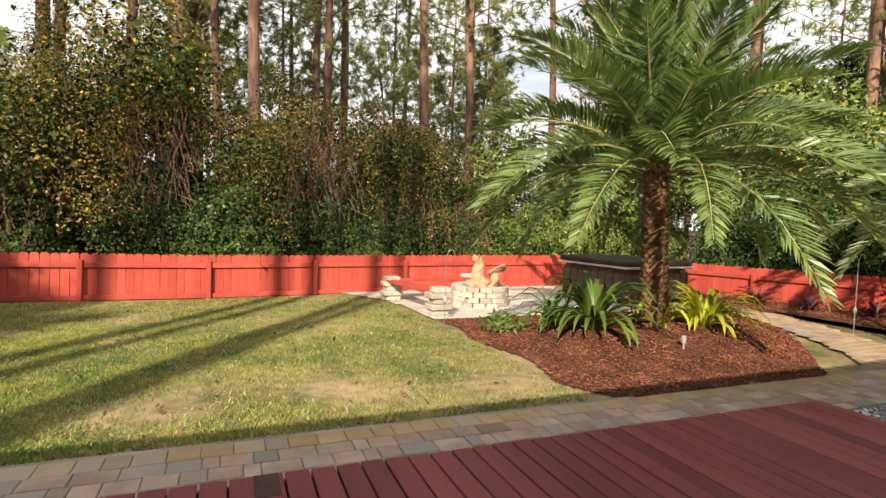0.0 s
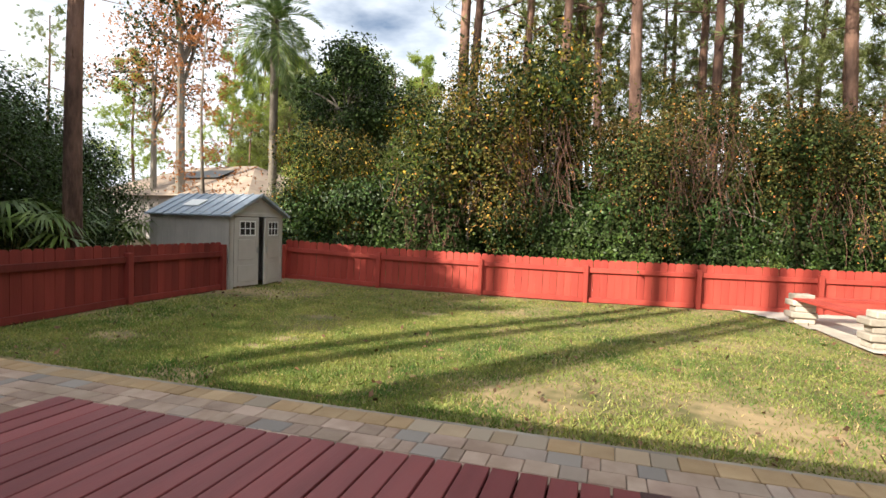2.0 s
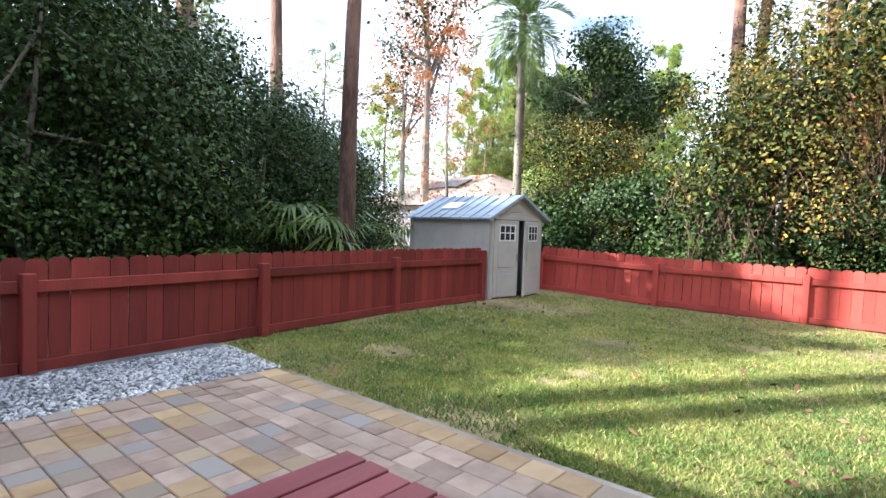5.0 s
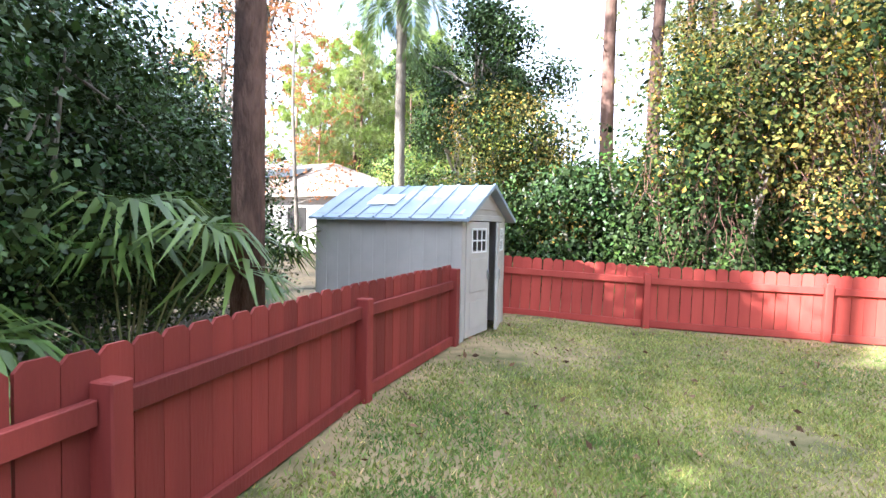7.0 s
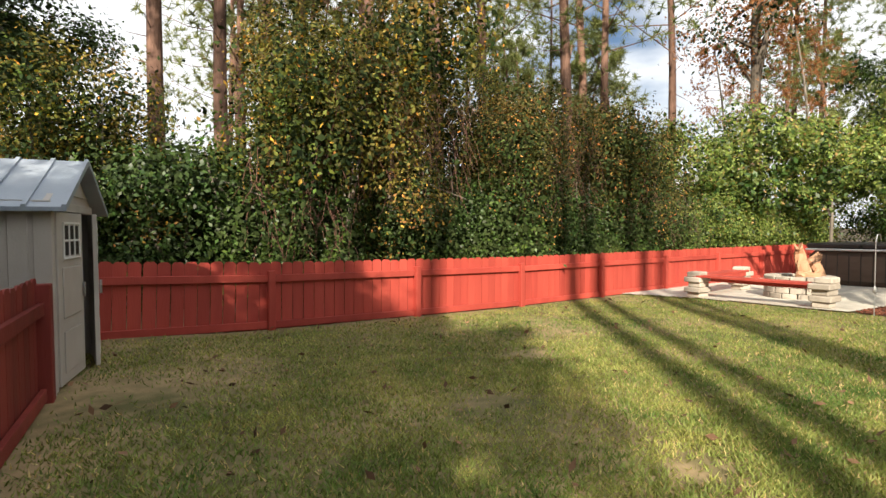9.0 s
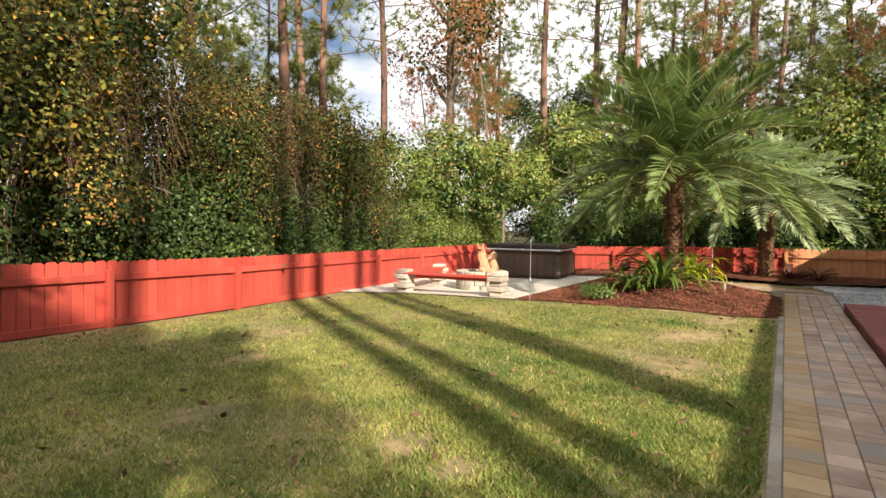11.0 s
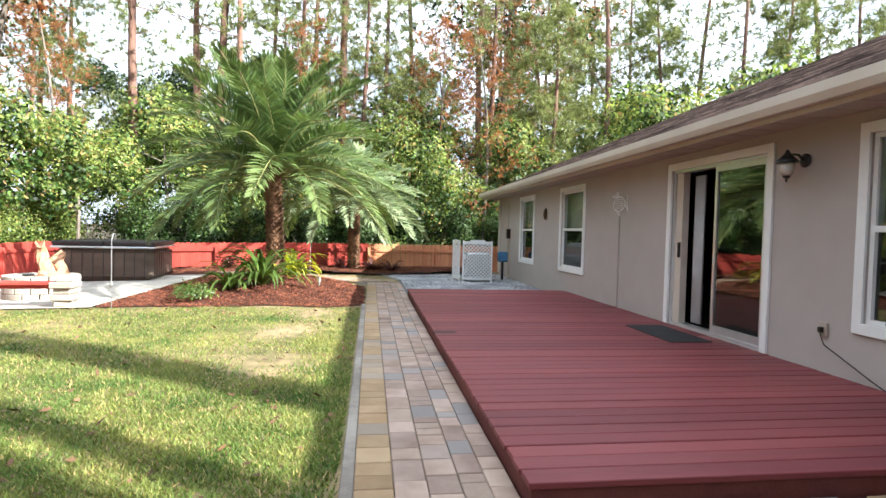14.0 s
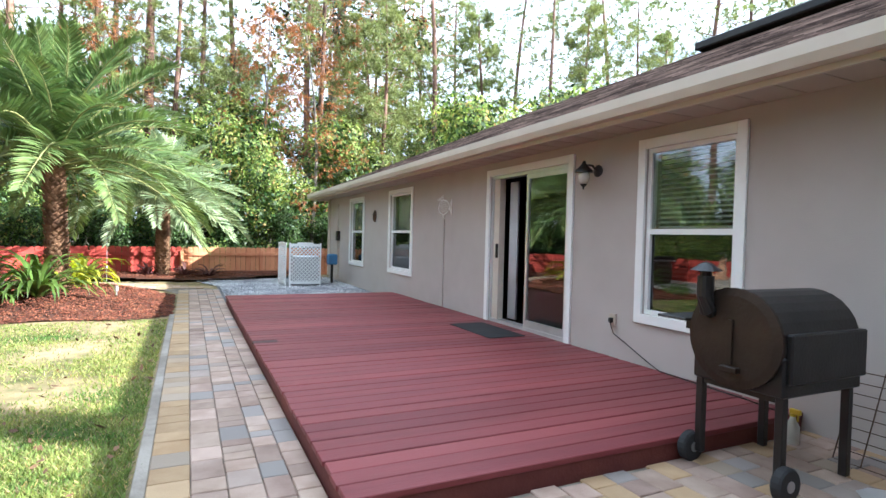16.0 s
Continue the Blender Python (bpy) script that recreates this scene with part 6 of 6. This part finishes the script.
sd = np.stack([np.cos(a) * w, np.sin(a) * w, 0 * a], 1)
v = np.stack([p - sd, p + sd, p + np.concatenate([ld, h[:, None]], 1)], 1).reshape(-1, 3)
grass = link("grass", mesh_from("grass", v, np.arange(len(v)).reshape(-1, 3)), M["blade"], None, "short patchy green and straw-coloured lawn grass", "stuff")
grass["category"] = "grass"


def scatter(name, pts, sizes, material, label, flat=0.35, seed=1, cat=""):
    """Small tumbled solids (octahedra) in one mesh."""
    rg = np.random.default_rng(seed)
    n = len(pts)
    base = np.array([(1, 0, 0), (-1, 0, 0), (0, 1, 0), (0, -1, 0), (0, 0, 1), (0, 0, -1)], float)
    tri = np.array([(0, 2, 4), (2, 1, 4), (1, 3, 4), (3, 0, 4), (2, 0, 5), (1, 2, 5), (3, 1, 5), (0, 3, 5)])
    an, tl = rg.uniform(0, math.tau, n), rg.normal(0, 0.35, n)
    s = base[None] * sizes[:, None, :] * (1 + rg.normal(0, 0.15, (n, 6, 1)))
    c, sn = np.cos(an)[:, None], np.sin(an)[:, None]
    z = s[..., 2] + s[..., 0] * np.sin(tl)[:, None]
    v = np.stack([s[..., 0] * c - s[..., 1] * sn, s[..., 0] * sn + s[..., 1] * c, z], -1) + pts[:, None, :]
    f = tri[None] + (np.arange(n) * 6)[:, None, None]
    ob = link(name, mesh_from(name, v.reshape(-1, 3), f.reshape(-1, 3)), material, None, label, "stuff")
    if cat:
        ob["category"] = cat
    return ob


def fill(n, x0, x1, y0, y1, test, zf, seed):
    rg = random.Random(seed)
    out = []
    for _ in range(n):
        x, y = rg.uniform(x0, x1), rg.uniform(y0, y1)
        if test(x, y):
            out.append((x, y, zf(x, y)))
    return np.array(out)


pts = fill(26000, 2.6, 9.2, 5.2, 9.8, in_bed, lambda x, y: bed_z(x, y) + random.uniform(0, 0.02), 1)
rg = np.random.default_rng(2)
scatter("mulch_chips", pts, np.stack([rg.uniform(0.012, 0.045, len(pts)), rg.uniform(0.006, 0.014, len(pts)), rg.uniform(0.003, 0.008, len(pts))], 1), M["chip"], "reddish brown bark chips on the palm bed", cat="mulch")
pts = fill(12000, 9.2, 11.3, 1.6, 11.8, lambda x, y: x > 9.6 - 0.1 * (y - 5) + 0.3 * math.sin(y), lambda x, y: slope(x, y) + 0.05 + 0.12 * max(0, 1 - ((x - 10.6) / 1.6) ** 2), 3)
scatter("mulch_chips", pts, np.stack([rg.uniform(0.015, 0.05, len(pts)), rg.uniform(0.007, 0.016, len(pts)), rg.uniform(0.003, 0.009, len(pts))], 1), M["chip"], "reddish brown bark chips along the east fence", cat="mulch")
pts = fill(15000, -7.2, -5.5, 0.5, 5.35, lambda x, y: -6.6 < x < -5.72 + 0.12 * max(0, 3.2 - y) * 0, lambda x, y: ground_z(x, y) + 0.025, 4)
scatter("gravel", pts, np.stack([rg.uniform(0.012, 0.03, len(pts)), rg.uniform(0.01, 0.022, len(pts)), rg.uniform(0.007, 0.014, len(pts))], 1), M["gravel"], "loose grey river gravel along the west fence", cat="gravel")
pts = fill(16000, 4.5, 10.0, 1.3, 5.2, in_gravel_e, lambda x, y: 0.022, 5)
scatter("gravel", pts, np.stack([rg.uniform(0.012, 0.03, len(pts)), rg.uniform(0.01, 0.022, len(pts)), rg.uniform(0.006, 0.012, len(pts))], 1), M["gravel"], "loose grey gravel beside the deck", cat="gravel")
pts = fill(650, -7, 2.8, 5.4, 13, lambda x, y: y < 12.9 + 0.11 * x, lambda x, y: ground_z(x, y) + 0.03, 6)
v, f = leaf_quads(np.random.default_rng(3), pts, np.tile((0, 0, 1.0), (len(pts), 1)), 0.07, 0.035, 0.05)
litter = link("fallen_leaves", mesh_from("fallen_leaves", v, f), M["deadleaf"], None, "scattered brown fallen leaves on the lawn", "stuff")
litter["category"] = "leaves"

# ---- pavers ----
joint = boxed("paver_base", -5.75, 6.9, PATH_Y0, PATH_Y1, -0.03, 0.012, M["joint"], None, 0, "sandy bed under the paver walkway", "structure")
boxed("paver_base", -5.75, DECK_X0 - 0.005, -1.0, PATH_Y0, -0.03, 0.012, M["joint"], None, 0, "sandy bed under the paver area", "structure")
path_base = sheet("paver_base", M["joint"], 5.8, 9.8, 4.4, 9.6, 0.06, lambda x, y: 0.033 if x > 6.85 else 0.008, lambda x, y: curve_path(x, y) and x > 6.3)
tagged(path_base, "sandy bed under the curved paver path")
boxed("edge_strip", -5.75, 3.2, PATH_Y1, PATH_Y1 + 0.07, -0.03, 0.014, M["kerb"], None, 0.004, "pale concrete edge strip between pavers and lawn", "structure")
walkway = thing("paver_walkway", "tan and grey concrete paver walkway between the deck and the lawn", "walkway", kind="structure")
paver_cache = {}


def paver_mesh(w, d, key):
    k = (round(w, 2), round(d, 2), key)
    if k not in paver_cache:
        bm = bmesh.new()
        box(bm, -w / 2 + 0.002, w / 2 - 0.002, -d / 2 + 0.002, d / 2 - 0.002, 0, 0.022, 0.005)
        me = bpy.data.meshes.new("paver")
        bm.to_mesh(me)
        bm.free()
        me.materials.append(M["paver_y"] if key else M["paver"])
        paver_cache[k] = me
    return paver_cache[k]


rp = random.Random(9)
count = 0
rows = [(PATH_Y1 - 0.10, 0.20, 1), (PATH_Y1 - 0.285, 0.17, 0), (PATH_Y1 - 0.455, 0.17, 0), (PATH_Y1 - 0.61, 0.14, 0), (PATH_Y1 - 0.745, 0.13, 0)]
for ri, (yc, d, key) in enumerate(rows):
    x = -5.75 + rp.uniform(0, 0.05)
    while x < 6.9:
        w = rp.choice((0.105, 0.155, 0.2, 0.25)) if ri else rp.choice((0.155, 0.2))
        w = min(w, 6.95 - x)
        if w < 0.05:
            break
        ob = new("paver", paver_mesh(w, d, key))
        ob.parent = walkway
        ob.matrix_basis = pose(x + w / 2, yc, 0.004 + ground_z(x + w / 2, yc) + rp.uniform(0, 0.005), rp.uniform(-0.7, 0.7), rp.uniform(-0.7, 0.7), rp.uniform(-0.8, 0.8))
        x += w
        count += 1
plaza = thing("paver_area", "multicoloured concrete paver area beside the deck and gravel", "paving", kind="structure")
y = PATH_Y0 - 0.08
while y > 0.9:
    x = -5.75
    while x < DECK_X0 - 0.06:
        w = min(rp.choice((0.155, 0.155, 0.23)), DECK_X0 - 0.005 - x)
        if w < 0.06:
            break
        ob = new("paver", paver_mesh(w, 0.16, rp.random() < 0.3))
        ob.parent = plaza
        ob.matrix_basis = pose(x + w / 2, y, 0.004 + ground_z(x + w / 2, y) + rp.uniform(0, 0.004), rp.uniform(-0.5, 0.5), rp.uniform(-0.5, 0.5), 0)
        x += w
    y -= 0.16
curve = thing("paver_path", "tan paver path curving north through the mulch", "walkway", kind="structure")
gx = 6.95
while gx < 9.7:
    gy = 4.4
    while gy < 9.5:
        if curve_path(gx, gy) and gx > 6.95:
            ob = new("paver", paver_mesh(0.155, 0.16, rp.random() < 0.5))
            ob.parent = curve
            ob.matrix_basis = pose(gx, gy, 0.03, rp.uniform(-0.5, 0.5), 0, 0)
        gy += 0.16
    gx += 0.157
